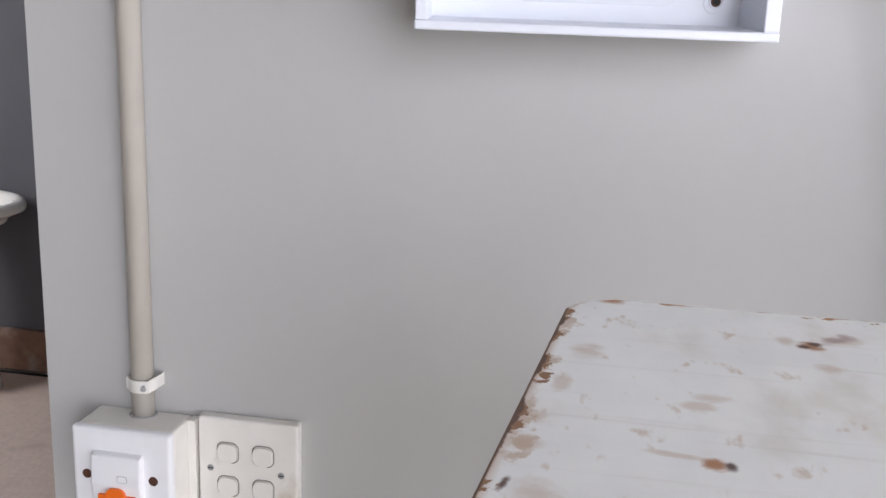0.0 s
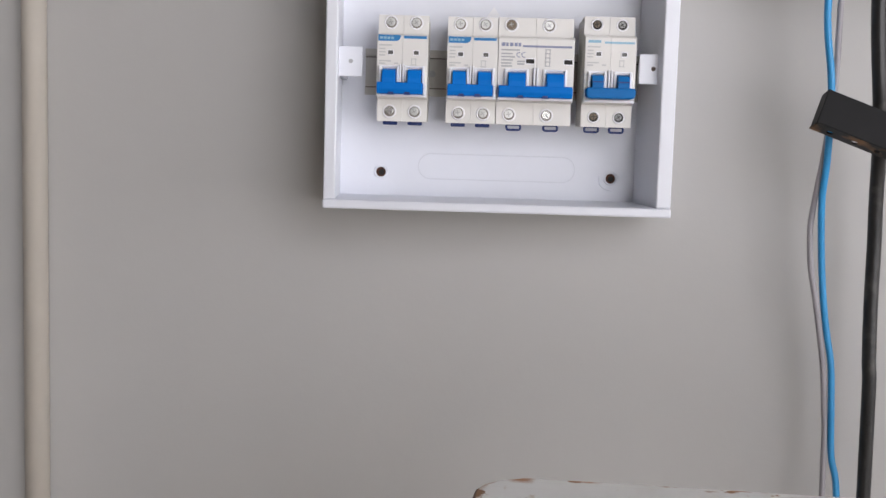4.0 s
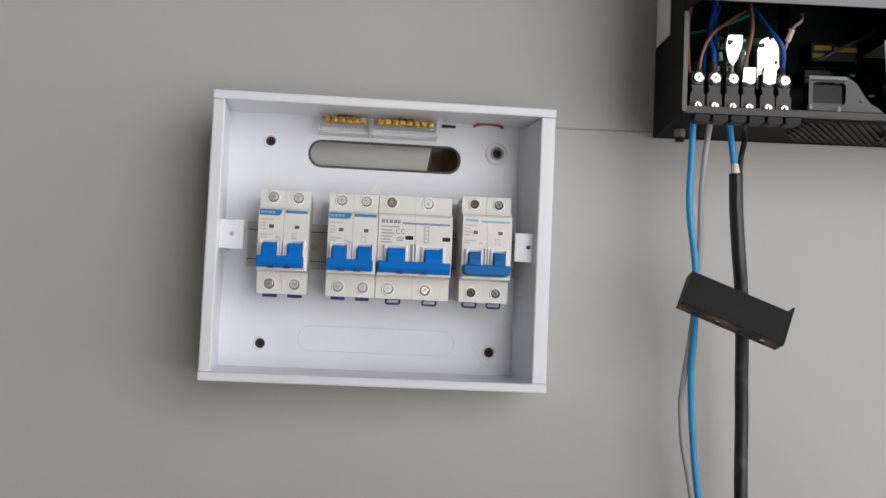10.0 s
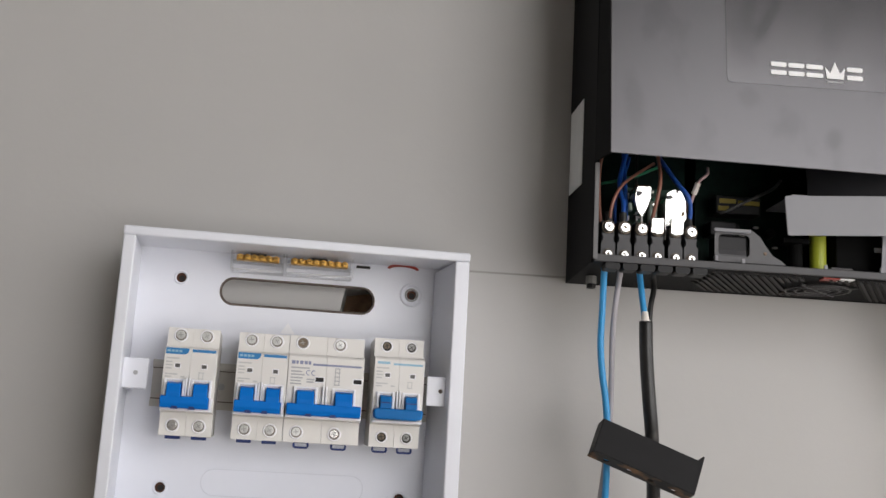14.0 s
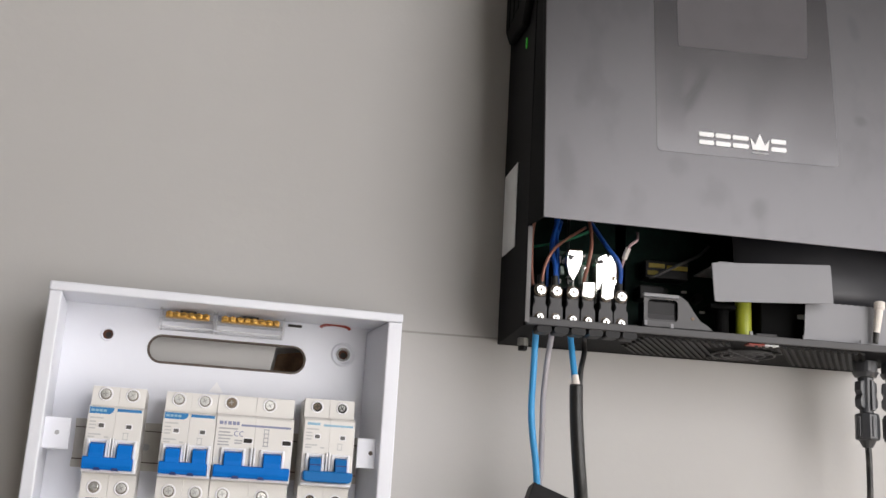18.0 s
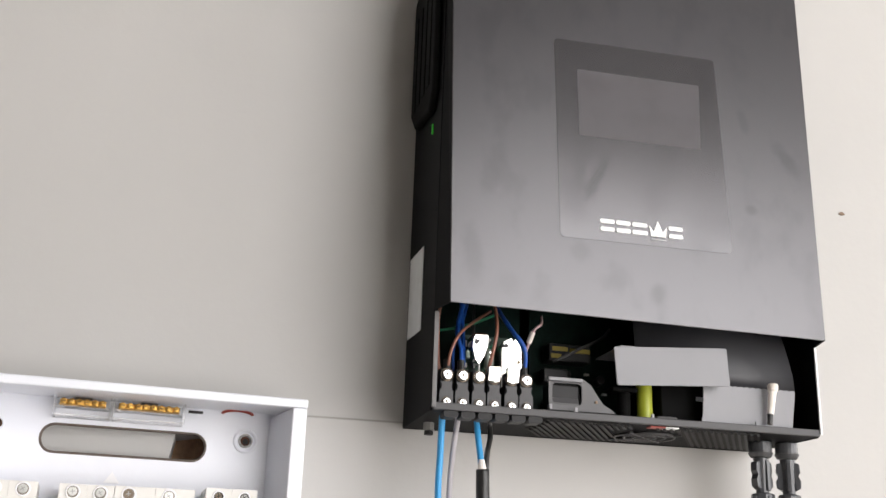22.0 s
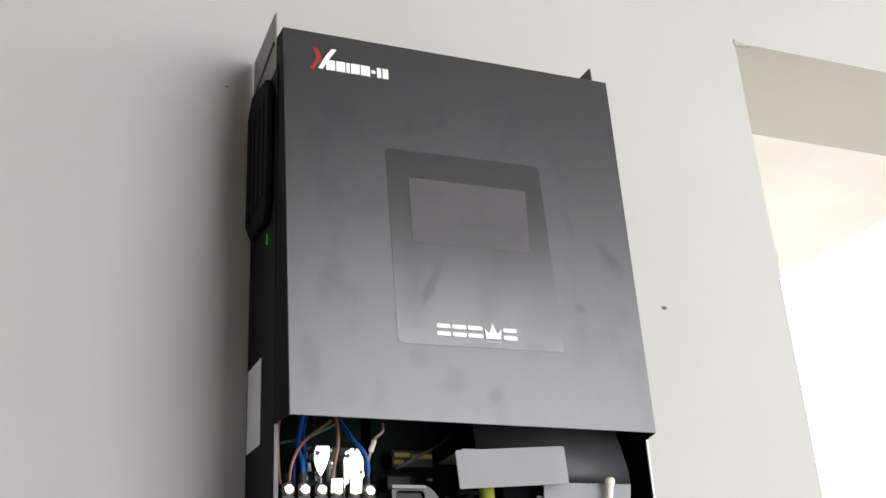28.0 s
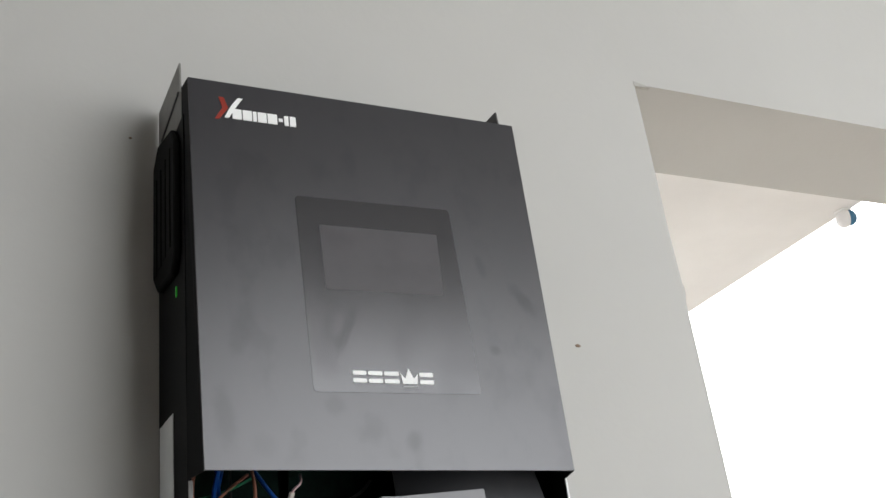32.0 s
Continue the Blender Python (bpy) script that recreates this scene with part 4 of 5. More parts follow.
# ---- conduit, socket box, switch plate ----
def conduit():
    e = holder("conduit", pose(-0.2870, -0.0110, 1.1), "cream plastic conduit running up the wall", "pipe")
    part("pipe", rod((0, 0, 0.030), (0, 0, 2.50), 0.0097, seg=40), PIPE, e, smooth=True)
    saddle = bmesh.new()
    ring = []
    for r in (0.0099, 0.0118):
        for z in (0.0660, 0.0770):
            ring.append([saddle.verts.new((r * math.cos(a), r * math.sin(a), z)) for a in (radians(180 + 180 * i / 20) for i in range(21))])
    for k in range(20):
        a, b, c, d = ring
        for p, q in ((a, b), (b, d), (d, c), (c, a)):
            saddle.faces.new((p[k], p[k + 1], q[k + 1], q[k]))
    box(-0.0136, -0.0099, -0.004, 0.0105, 0.0660, 0.0770, 0.0008, bm=saddle)
    prism([(0.0078, -0.0118), (0.0110, -0.0108), (0.0142, -0.0030), (0.0155, 0.0100), (0.0125, 0.0100), (0.0115, 0.0000), (0.0092, -0.0055)], "z", 0.0660, 0.0770, saddle)
    for v in saddle.verts:
        if v.co.x > 0.009:
            v.co.z += (v.co.x - 0.009) * 0.40
    s = part("saddle_clip", saddle, CREAMPL, e, "cream plastic pipe saddle")
    part("screw", rod((0.0058, -0.0100, 0.0707), (0.0066, -0.0126, 0.0707), 0.0025, seg=14), SCREWZ, s)
    return e


conduit()


def socket_box():
    x0, x1, z1, yf = -0.3350, -0.2440, 1.1430, -0.0500
    z0 = z1 - 0.092
    e = holder("surface_switch_box", pose(0, 0, 0), "deep white surface box with a rocker isolator under the conduit", "switch box")
    part("mounting_box", box(x0 + 0.0012, x1 - 0.0012, yf + 0.009, 0, z0 + 0.001, z1 - 0.001, 0.003), CREAMPL, e, "cream plastic back box")
    part("front_plate", box(x0, x1, yf, yf + 0.0095, z0, z1, 0.0035, seg=3), WHITEPL, e)
    xc = (x0 + x1) / 2 - 0.001
    rocker = part("rocker", prism([(yf + 0.001, z1 - 0.0200), (yf - 0.0065, z1 - 0.0220), (yf - 0.0085, z1 - 0.048), (yf - 0.004, z1 - 0.074), (yf + 0.001, z1 - 0.075)], "x", xc - 0.0235, xc + 0.0215, bevel=0.0014), WHITEPL, e)
    part("mark", tube([(u, yf - 0.0081, v) for u, v in round_rect(xc + 0.001, xc + 0.0095, z1 - 0.0445, z1 - 0.0385, 0.0008, 3)], 0.0003, seg=5, closed=True), FAINT, rocker)
    part("neon_lens", prism(round_rect(xc - 0.0090, xc + 0.0080, z1 - 0.066, z1 - 0.0495, 0.0065), "y", yf - 0.0110, yf - 0.0050), ORANGE, rocker, "orange indicator lens")
    part("pull_bar", box(xc - 0.017, xc + 0.017, yf - 0.0100, yf - 0.005, z1 - 0.062, z1 - 0.0565, 0.001), ORANGE, rocker, "orange bar")
    for x in (x0 + 0.0135, x1 - 0.0165):
        part("screw", rod((x, yf - 0.0006, z1 - 0.0435), (x, yf + 0.0004, z1 - 0.0435), 0.0042, seg=18), RUST, e, "rusty recessed screw")
    part("entry_lip", tube([(-0.287 + 0.0120 * math.cos(a), -0.0115 + 0.0125 * math.sin(a) * 0.8, z1 - 0.0006) for a in (2 * math.pi * i / 24 for i in range(24))], 0.0007, seg=6, closed=True), PRINTGREY, e)
    part("scrap", box(x1 - 0.0008, x1 + 0.0060, -0.014, -0.001, z1 - 0.085, z1 - 0.001), CREAMPL, e)
    return e


socket_box()


def switch_plate():
    x0, x1, z1 = -0.2362, -0.1450, 1.1470
    z0 = z1 - 0.0915
    e = holder("switch_plate", pose(0, 0, 0), "cream four-gang switch plate beside the socket box", "light switch")
    part("plate", box(x0, x1, -0.0120, 0, z0, z1, 0.0018), CREAMPL, e)
    cx, cz = (x0 + x1) / 2 - 0.002, (z0 + z1) / 2 - 0.002
    for sx in (-1, 1):
        for sz in (-1, 1):
            x, z = cx + sx * 0.0162, cz + sz * 0.0160
            part("surround", tube([(u, -0.0121, v) for u, v in round_rect(x - 0.0097, x + 0.0097, z - 0.0095, z + 0.0095, 0.006)], 0.0005, seg=6, closed=True), OUTLINE, e)
            part("rocker", prism(round_rect(x - 0.0088, x + 0.0088, z - 0.0086, z + 0.0086, 0.0055), "y", -0.0150, -0.0110, bevel=0.0009), CREAMPL, e)
        s = part("screw", rod((cx + sx * 0.0325, -0.0126, cz), (cx + sx * 0.0325, -0.0118, cz), 0.0030, seg=18, bevel=0.0003), SCREWZ, e)
        part("slot", box(cx + sx * 0.0325 - 0.0024, cx + sx * 0.0325 + 0.0024, -0.0129, -0.0125, cz - 0.0004, cz + 0.0004), DARK, s)
    return e


switch_plate()


# ---- worn wooden stand ----
def wooden_stand():
    """Top seen from above; it stands on the floor in front of the wall."""
    m = pose(0.0955, -0.300, 0)
    e = holder("wooden_stand", m, "tall wooden stand with chipped and worn white paint", "stand")

    def slanted(inset):
        return [(u + (0.062 * v if u < 0.3 else 0.0), v) for u, v in round_rect(inset, 0.52 - inset, -0.40 + inset, -inset, 0.022 - inset)]

    top = prism(slanted(0.0), "z", 1.345, 1.369, bevel=0.002)
    part("top_board", top, WORN, e, "white painted board rubbed down to brown wood")
    for x, y in ((0.02, -0.03), (0.46, -0.03), (0.02, -0.37), (0.46, -0.37)):
        part("leg", box(x, x + 0.04, y - 0.02, y + 0.02, 0, 1.345, 0.003), WORN, e)
    for x0, x1, y0, y1 in ((0.06, 0.46, -0.04, -0.02), (0.06, 0.46, -0.38, -0.36)):
        part("rail", box(x0, x1, y0, y1, 1.26, 1.345, 0.002), WORN, e)
        part("rail", box(x0, x1, y0, y1, 0.30, 0.35, 0.002), WORN, e)
    return e


wooden_stand()


# ---- inverter ----
IX0, IX1, IZ0 = 0.2895, 0.5945, 1.684


def cover_y(z):
    return -0.1288 + (z - 1.7561) * 0.0401


def on_cover(outline, lift0, lift1, bevel=0.0):
    """An outline of (x, z) as a thin raised piece on the sloping cover."""
    bm = prism(outline, "y", -lift1, -lift0, bevel=bevel)
    for v in bm.verts:
        v.co.y += cover_y(v.co.z)
    return bm


def inverter():
    e = holder("inverter", pose(0, 0, 0), "black wall-mounted solar inverter with its lower terminal cover removed", "inverter")
    side = [(-0.004, IZ0), (-0.100, IZ0), (-0.104, IZ0 + 0.004), (-0.104, 2.056), (-0.004, 2.056)]
    left = part("side_panel", prism(side, "x", IX0, IX0 + 0.0016, bevel=0.0003), CHASSIS, e)
    right = part("side_panel", prism(side, "x", IX1 - 0.0016, IX1, bevel=0.0003), CHASSIS, e)
    for xa in (IX0, IX1 - 0.0016):
        part("mounting_ear", prism([(-0.004, 2.0562), (-0.0985, 2.0562), (-0.0985, 2.0790), (-0.0935, 2.0830), (-0.0915, 2.1155), (-0.004, 2.121)], "x", xa, xa + 0.0016, bevel=0.0003), ZINC if xa < 0.4 else GREYMETAL, e, "dull grey galvanised ear above the case")
        part("ear_fold", prism([(-0.020, 2.0800), (-0.090, 2.0850), (-0.090, 2.0870), (-0.020, 2.0822)], "x", xa - 0.0012, xa + 0.0018), GREYMETAL, e)
    # pale strip on the left flange, white strip on the right
    part("return_flange", box(IX0 + 0.0004, IX0 + 0.0034, -0.1055, -0.1040, IZ0 + 0.002, 1.755), FLANGE, left)
    part("return_flange", box(IX1 - 0.0012, IX1 + 0.0003, -0.1055, -0.1040, IZ0 + 0.002, 1.7545), WHITEPL, right, "thin bright edge")
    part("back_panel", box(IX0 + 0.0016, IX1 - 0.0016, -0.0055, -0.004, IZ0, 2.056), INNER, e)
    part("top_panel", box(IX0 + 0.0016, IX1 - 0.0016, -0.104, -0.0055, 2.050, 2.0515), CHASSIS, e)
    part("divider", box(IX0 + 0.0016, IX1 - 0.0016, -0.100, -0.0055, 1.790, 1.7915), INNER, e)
    # underside with rows of vent slots, fan guard
    floor_bm = box(IX0 + 0.0016, IX1 - 0.0016, -0.1020, -0.0055, IZ0 + 0.0005, IZ0 + 0.002)
    under = part("bottom_panel", floor_bm, CHASSIS, e)
    part("front_lip", box(IX0 + 0.0016, IX1 - 0.0016, -0.1045, -0.1020, IZ0 + 0.0005, IZ0 + 0.0058, 0.0006), GREYMETAL, e, "grey folded lip")
    slant = 0.046 / 0.080
    for k in range(38):
        x = 0.338 + k * 0.0055
        y_a, y_b = -0.097, -0.020
        if x < 0.376:
            y_a = -0.097 + (0.376 - x) / slant
        if y_a > -0.045:
            continue
        x_mid = x + (-0.058 - (-0.097)) * slant
        if abs(x_mid - 0.472) < 0.030:
            y_b = -0.058 - max(0.018, math.sqrt(max(0.0, 0.032 ** 2 - (x_mid - 0.472) ** 2)))
            if y_b - y_a < 0.008:
                continue
        xa, xb = x + (y_a + 0.097) * slant, x + (y_b + 0.097) * slant
        part("vent_slot", prism([(xa, y_a), (xa + 0.0028, y_a), (xb + 0.0028, y_b), (xb, y_b)], "z", IZ0 - 0.0002, IZ0 + 0.0006), DARK, under)
        part("vent_slat", prism([(xa + 0.0028, y_a), (xa + 0.0053, y_a), (xb + 0.0053, y_b), (xb + 0.0028, y_b)], "z", IZ0 - 0.0014, IZ0 + 0.0005), SLAT, under)
    for r in (0.009, 0.016, 0.023):
        part("guard_ring", tube([(0.470 + r * math.cos(a), -0.058 + r * math.sin(a), IZ0 - 0.002) for a in (2 * math.pi * i / 28 for i in range(28))], 0.0010, seg=6, closed=True), GREYMETAL, under, smooth=True)
    for a in (45, 135):
        c, s = math.cos(radians(a)), math.sin(radians(a))
        part("guard_wire", rod((0.470 - 0.03 * c, -0.058 - 0.03 * s, IZ0 - 0.002), (0.470 + 0.03 * c, -0.058 + 0.03 * s, IZ0 - 0.002), 0.0010, seg=8), GREYMETAL, under)
    part("sticker", box(0.4565, 0.4685, -0.100, -0.092, IZ0 - 0.0006, IZ0 + 0.0004), REDINK, under, "small red and white sticker")
    part("sticker", box(0.4685, 0.4790, -0.100, -0.092, IZ0 - 0.0006, IZ0 + 0.0004), PAPER, under)
    nut = part("foot_screw", rod((IX0 + 0.012, -0.045, IZ0), (IX0 + 0.012, -0.045, IZ0 - 0.006), 0.0042, seg=8, bevel=0.0006), ZINC, e, "dull brassy earth screw")
    part("nut", rod((IX0 + 0.012, -0.045, IZ0 - 0.006), (IX0 + 0.012, -0.045, IZ0 - 0.0095), 0.0036, seg=6, bevel=0.0004), BLACKPL, nut)
    for k in range(6):
        x = 0.3045 + k * 0.0124
        part("cable_clip", prism(round_rect(x - 0.0052, x + 0.0052, IZ0 - 0.0042, IZ0 + 0.0008, 0.0018, 3), "y", -0.1030, -0.0900), BLACKPL, e)
    # cover: sheet with folded sides, leaning out a little at its foot
    za, zb = 1.7550, 2.0850
    bm = bmesh.new()
    outline = [(0.2952, 1.7561), (0.5881, 1.7534), (0.5940, zb), (0.2913, zb)]
    prism(outline, "y", 0.0, 0.0014, bm, bevel=0.0004)
    for v in bm.verts:
        v.co.y += cover_y(v.co.z)
    cover = part("front_cover", bm, COVER, e, "charcoal sheet-metal cover with hand smudges")
    for (xa, z_a), (xb, z_b), xs in (((0.2952, 1.7561), (0.2913, zb), IX0 + 0.0001), ((0.5881, 1.7534), (0.5940, zb), IX1 - 0.0001)):
        fold = bmesh.new()
        step = 0.0014 if xs < 0.4 else -0.0014
        quad = [fold.verts.new(q) for q in ((xa, cover_y(z_a) + 0.0010, z_a), (xb, cover_y(z_b) + 0.0010, z_b), (xs, -0.0850 if xs > 0.4 else -0.0990, z_b), (xs, -0.1042, z_a))]
        inner = [fold.verts.new((v.co.x + step, v.co.y, v.co.z)) for v in quad]
        fold.faces.new(quad), fold.faces.new(inner[::-1])
        for i in range(4):
            fold.faces.new((quad[i], inner[i], inner[(i + 1) % 4], quad[(i + 1) % 4]))
        part("side_fold", fold, CHASSIS, cover, "dark folded edge")
    part("top_fold", prism([(cover_y(zb) + 0.0016, zb - 0.0018), (cover_y(zb) + 0.0016, zb - 0.0004), (cover_y(zb) + 0.016, zb - 0.0004), (cover_y(zb) + 0.016, zb - 0.0018)], "x", 0.2930, 0.5924), COVER, cover)
    film = part("display_film", on_cover(soft_corners([(0.3745, 1.9815), (0.3770, 1.8142), (0.5157, 1.8152), (0.5118, 1.9833)], 0.0042), 0.0, 0.0004), FILM, cover, "smoked glossy display panel")
    part("screen", on_cover(soft_corners([(0.3930, 1.9565), (0.3938, 1.8990), (0.4950, 1.9002), (0.4968, 1.9575)], 0.0014), 0.0003, 0.0006), SCREEN, film)
    # maker's mark as plain white bars and a peaked shape
    x = 0.4085
    for k, w in enumerate((0.0112, 0.0115, 0.0122, 0.0145, 0.0115)):
        z0, z1 = 1.8222, 1.8318
        if k == 3:
            pts = [(x, z1 - 0.0010), (x + 0.0036, z0 + 0.0040), (x + w / 2, z1 + 0.0030), (x + w - 0.0036, z0 + 0.0040), (x + w, z1 - 0.0010), (x + w - 0.0012, z0), (x + 0.0012, z0)]
            part("mark_peak", on_cover(pts, 0.0005, 0.0011), WHITEINK, cover, "white maker's mark as a plain shape")
            part("mark_line", on_cover([(x + 0.0010, z0 - 0.0030), (x + w - 0.0010, z0 - 0.0030), (x + w - 0.0010, z0 - 0.0018), (x + 0.0010, z0 - 0.0018)], 0.0005, 0.0008), PRINTGREY, cover)
        else:
            for c, d in ((z1 - 0.0034, z1), (z0, z0 + 0.0034)):
                part("mark_bar", on_cover(round_rect(x, x + w, c, d, 0.0010, 3), 0.0005, 0.0011), WHITEINK, cover)
        x += w + 0.0014
    part("red_stroke", on_cover([(0.3122, 2.0470), (0.3158, 2.0470), (0.3236, 2.0590), (0.3200, 2.0690), (0.3158, 2.0690), (0.3188, 2.0588)], 0.0, 0.0006), REDINK, cover, "red slanted stroke")
    part("white_stroke", on_cover([(0.3200, 2.0490), (0.3238, 2.0490), (0.3290, 2.0590), (0.3360, 2.0700), (0.3318, 2.0700), (0.3262, 2.0620)], 0.0004, 0.0009), WHITEINK, cover)
    for a, b in ((0.3268, 0.3345), (0.3355, 0.3430), (0.3440, 0.3470), (0.3480, 0.3555), (0.3564, 0.3645), (0.3658, 0.3692), (0.3706, 0.3742), (0.3754, 0.3805)):
        z0, z1 = (2.0490, 2.0588) if a != 0.3658 else (2.0525, 2.0555)
        part("type_bar", on_cover([(a, z0), (b, z0), (b, z1), (a, z1)], 0.0, 0.0007), WHITEINK, cover)
    # left side: louvred air inlet, label, lamp
    inlet = [(-0.096, 2.036), (-0.082, 2.054), (-0.028, 2.070), (-0.008, 2.056), (-0.008, 1.948), (-0.026, 1.930), (-0.082, 1.922), (-0.095, 1.936)]
    g = part("air_inlet", prism(inlet, "x", IX0 - 0.0060, IX0, bevel=0.0025), INNER, e, "black louvred air inlet")
    for k in range(4):
        y = -0.082 + k * 0.0180
        part("louvre", prism([(y, 1.945), (y + 0.013, 1.947), (y + 0.013, 2.034), (y, 2.036)], "x", IX0 - 0.0068, IX0 - 0.0058, bevel=0.0005), INNER, g)
    part("side_label", prism([(-0.0590, 1.751), (-0.0090, 1.754), (-0.0090, 1.821), (-0.0590, 1.818)], "x", IX0 - 0.0006, IX0 + 0.0002), PAPER, e, "pale paper label")
    part("status_lamp", prism(round_rect(-0.0755, -0.0727, 1.9065, 1.9155, 0.0012), "x", IX0 - 0.0008, IX0 + 0.0002), LED, e, "green lamp lens")
    # terminal blocks
    for k, x in enumerate((0.3022, 0.3138, 0.3261, 0.3375, 0.3505, 0.3617)):
        b = part("terminal_block", prism([(x - 0.0046, 1.6905), (x + 0.0046, 1.6905), (x + 0.0046, 1.7160), (x - 0.0046, 1.7160)], "y", -0.0945, -0.070, bevel=0.0006), BLACKPL, e)
        part("clamp_plate", prism([(x - 0.0051, 1.6895), (x + 0.0051, 1.6895), (x + 0.0051, 1.6995), (x + 0.0036, 1.7015), (x + 0.0036, 1.7040), (x + 0.0046, 1.7062), (x - 0.0046, 1.7062), (x - 0.0036, 1.7040), (x - 0.0036, 1.7015), (x - 0.0051, 1.6995)], "y", -0.0962, -0.0940), GREYMETAL, b)
        for z, r, lift in ((1.7112, 0.0044, 0.0050), (1.6918, 0.0033, 0.0030)):
            seat = part("washer", rod((x, -0.0950, z), (x, -0.0966, z), r + 0.0003, seg=18, bevel=0.0003), BRONZE, b, "tarnished washer")
            head = rod((x, -0.0960, z), (x, -0.0985, z), r, seg=18, r2=r * 0.82, bevel=0.0008)
            part("screw", head, BRIGHT, seat, smooth=False)
            cross = bmesh.new()
            for c, d in ((math.cos(0.5 + k * 0.7), math.sin(0.5 + k * 0.7)), (-math.sin(0.5 + k * 0.7), math.cos(0.5 + k * 0.7))):
                u, v = 0.40 * r, 0.00040
                prism([(x + u * c - v * d, z + u * d + v * c), (x - u * c - v * d, z - u * d + v * c), (x - u * c + v * d, z - u * d - v * c), (x + u * c + v * d, z + u * d - v * c)], "y", -0.0987, -0.0975, cross)
            part("cross_slot", cross, BRONZE, seat)

    def leaning(outline, y0, y1):
        """A bright metal relay or tab; its face leans out at the top to catch the glare."""
        own = prism(outline, "y", y0, y1, bevel=0.0006)
        zm = sum(v for _, v in outline) / len(outline)
        for v in own.verts:
            v.co.y -= (v.co.z - zm) * 0.12
        return own

    cap = part("relay", leaning([(0.3240, 1.7445), (0.3228, 1.7400), (0.3226, 1.7345), (0.3250, 1.7262), (0.3285, 1.7218), (0.3318, 1.7290), (0.3345, 1.7360), (0.3344, 1.7448)], -0.088, -0.070), BRIGHT, e, "bright relay cap, leaning to catch the glare")
    part("dent", leaning([(0.3236, 1.7412), (0.3290, 1.7405), (0.3262, 1.7368), (0.3236, 1.7372)], -0.0887, -0.0870), GREYMETAL, cap)
    part("rim", leaning([(0.3240, 1.7445), (0.3344, 1.7448), (0.3344, 1.7459), (0.3240, 1.7456)], -0.0872, -0.070), RUST, cap, "copper-brown edge")
    tall = part("relay", leaning([(0.3455, 1.7405), (0.3440, 1.7340), (0.3452, 1.7065), (0.3555, 1.7060), (0.3566, 1.7180), (0.3602, 1.7220), (0.3596, 1.7355), (0.3570, 1.7420), (0.3505, 1.7432)], -0.090, -0.070), BRIGHT, e, "bright relay cap, leaning to catch the glare")
    part("dent", leaning([(0.3448, 1.7375), (0.3480, 1.7392), (0.3500, 1.7370), (0.3478, 1.7352), (0.3450, 1.7355)], -0.0917, -0.0890), GREYMETAL, tall)
    part("dent", leaning([(0.3515, 1.7425), (0.3540, 1.7428), (0.3536, 1.7402), (0.3520, 1.7400)], -0.0920, -0.0890), GREYMETAL, tall)
    part("dent", leaning([(0.3562, 1.7240), (0.3590, 1.7245), (0.3586, 1.7275), (0.3566, 1.7270)], -0.0908, -0.0880), BRONZE, tall)
    part("amber_side", leaning([(0.3600, 1.7222), (0.3626, 1.7235), (0.3622, 1.7330), (0.3596, 1.7355)], -0.088, -0.070), BRONZE, tall, "amber varnished coil side")
    part("groove", box(0.3500, 0.3507, -0.0905, -0.0885, 1.7075, 1.7170), GREYMETAL, tall)
    for x in (0.3262, 0.3300, 0.3478, 0.3560):
        part("relay_leg", box(x, x + 0.0011, -0.0790, -0.0775, 1.7020, 1.7280), GREYPL, e)
    part("contact_tab", leaning([(0.3320, 1.7085), (0.3410, 1.7085), (0.3412, 1.7195), (0.3322, 1.7190)], -0.0992, -0.0945), BRIGHT, e)
    fuse = part("fuse_holder", box(0.3352, 0.3412, -0.082, -0.074, 1.7210, 1.7360, 0.001), SAGE, e, "pale green ceramic holder")
    for z in (1.7330, 1.7295):
        part("fuse_cap", rod((0.3382, -0.083, z), (0.3384, -0.080, z), 0.0015, seg=12, bevel=0.0004), BRIGHT, fuse)
    part("contact_tab", leaning([(0.3462, 1.7085), (0.3552, 1.7085), (0.3556, 1.7205), (0.3464, 1.7200)], -0.0992, -0.0945), BRIGHT, e)
    board = part("relay_board", box(0.3195, 0.3640, -0.0712, -0.0698, 1.7185, 1.7475), LITBOARD, e, "green relay board in the lit board colour")
    for x, z, w, h in ((0.3212, 1.7405, 0.0010, 0.0024), (0.3362, 1.7440, 0.0014, 0.0008), (0.3395, 1.7448, 0.0010, 0.0010), (0.3420, 1.7395, 0.0008, 0.0020), (0.3345, 1.7395, 0.0006, 0.0018), (0.3612, 1.7395, 0.0010, 0.0014), (0.3625, 1.7290, 0.0008, 0.0030), (0.3215, 1.7240, 0.0010, 0.0016)):
        part("component", box(x - w, x + w, -0.0738, -0.0710, z - h, z + h, 0.0003), GREYPL if w > 0.0009 else WGREEN, board)
    part("pin_header", box(0.3392, 0.3440, -0.074, -0.066, 1.7380, 1.7400, 0.0005), WGREEN, e)
    part("bead", rod((0.3205, -0.084, 1.7270), (0.3203, -0.083, 1.7325), 0.0016, seg=10), SAGE, e)
    part("mains_board", box(0.293, 0.372, -0.0450, -0.0430, 1.690, 1.785), PCB, e, "green circuit board, darkened for the case's shade")
    board = part("control_board", box(0.385, 0.470, -0.030, -0.028, 1.692, 1.785), PCB, e, "green control board, darkened for the case's shade")
    coil = part("transformer", box(0.396, 0.431, -0.047, -0.030, 1.7390, 1.7530, 0.001), BLACKPL, board, "dark transformer with yellow tape")
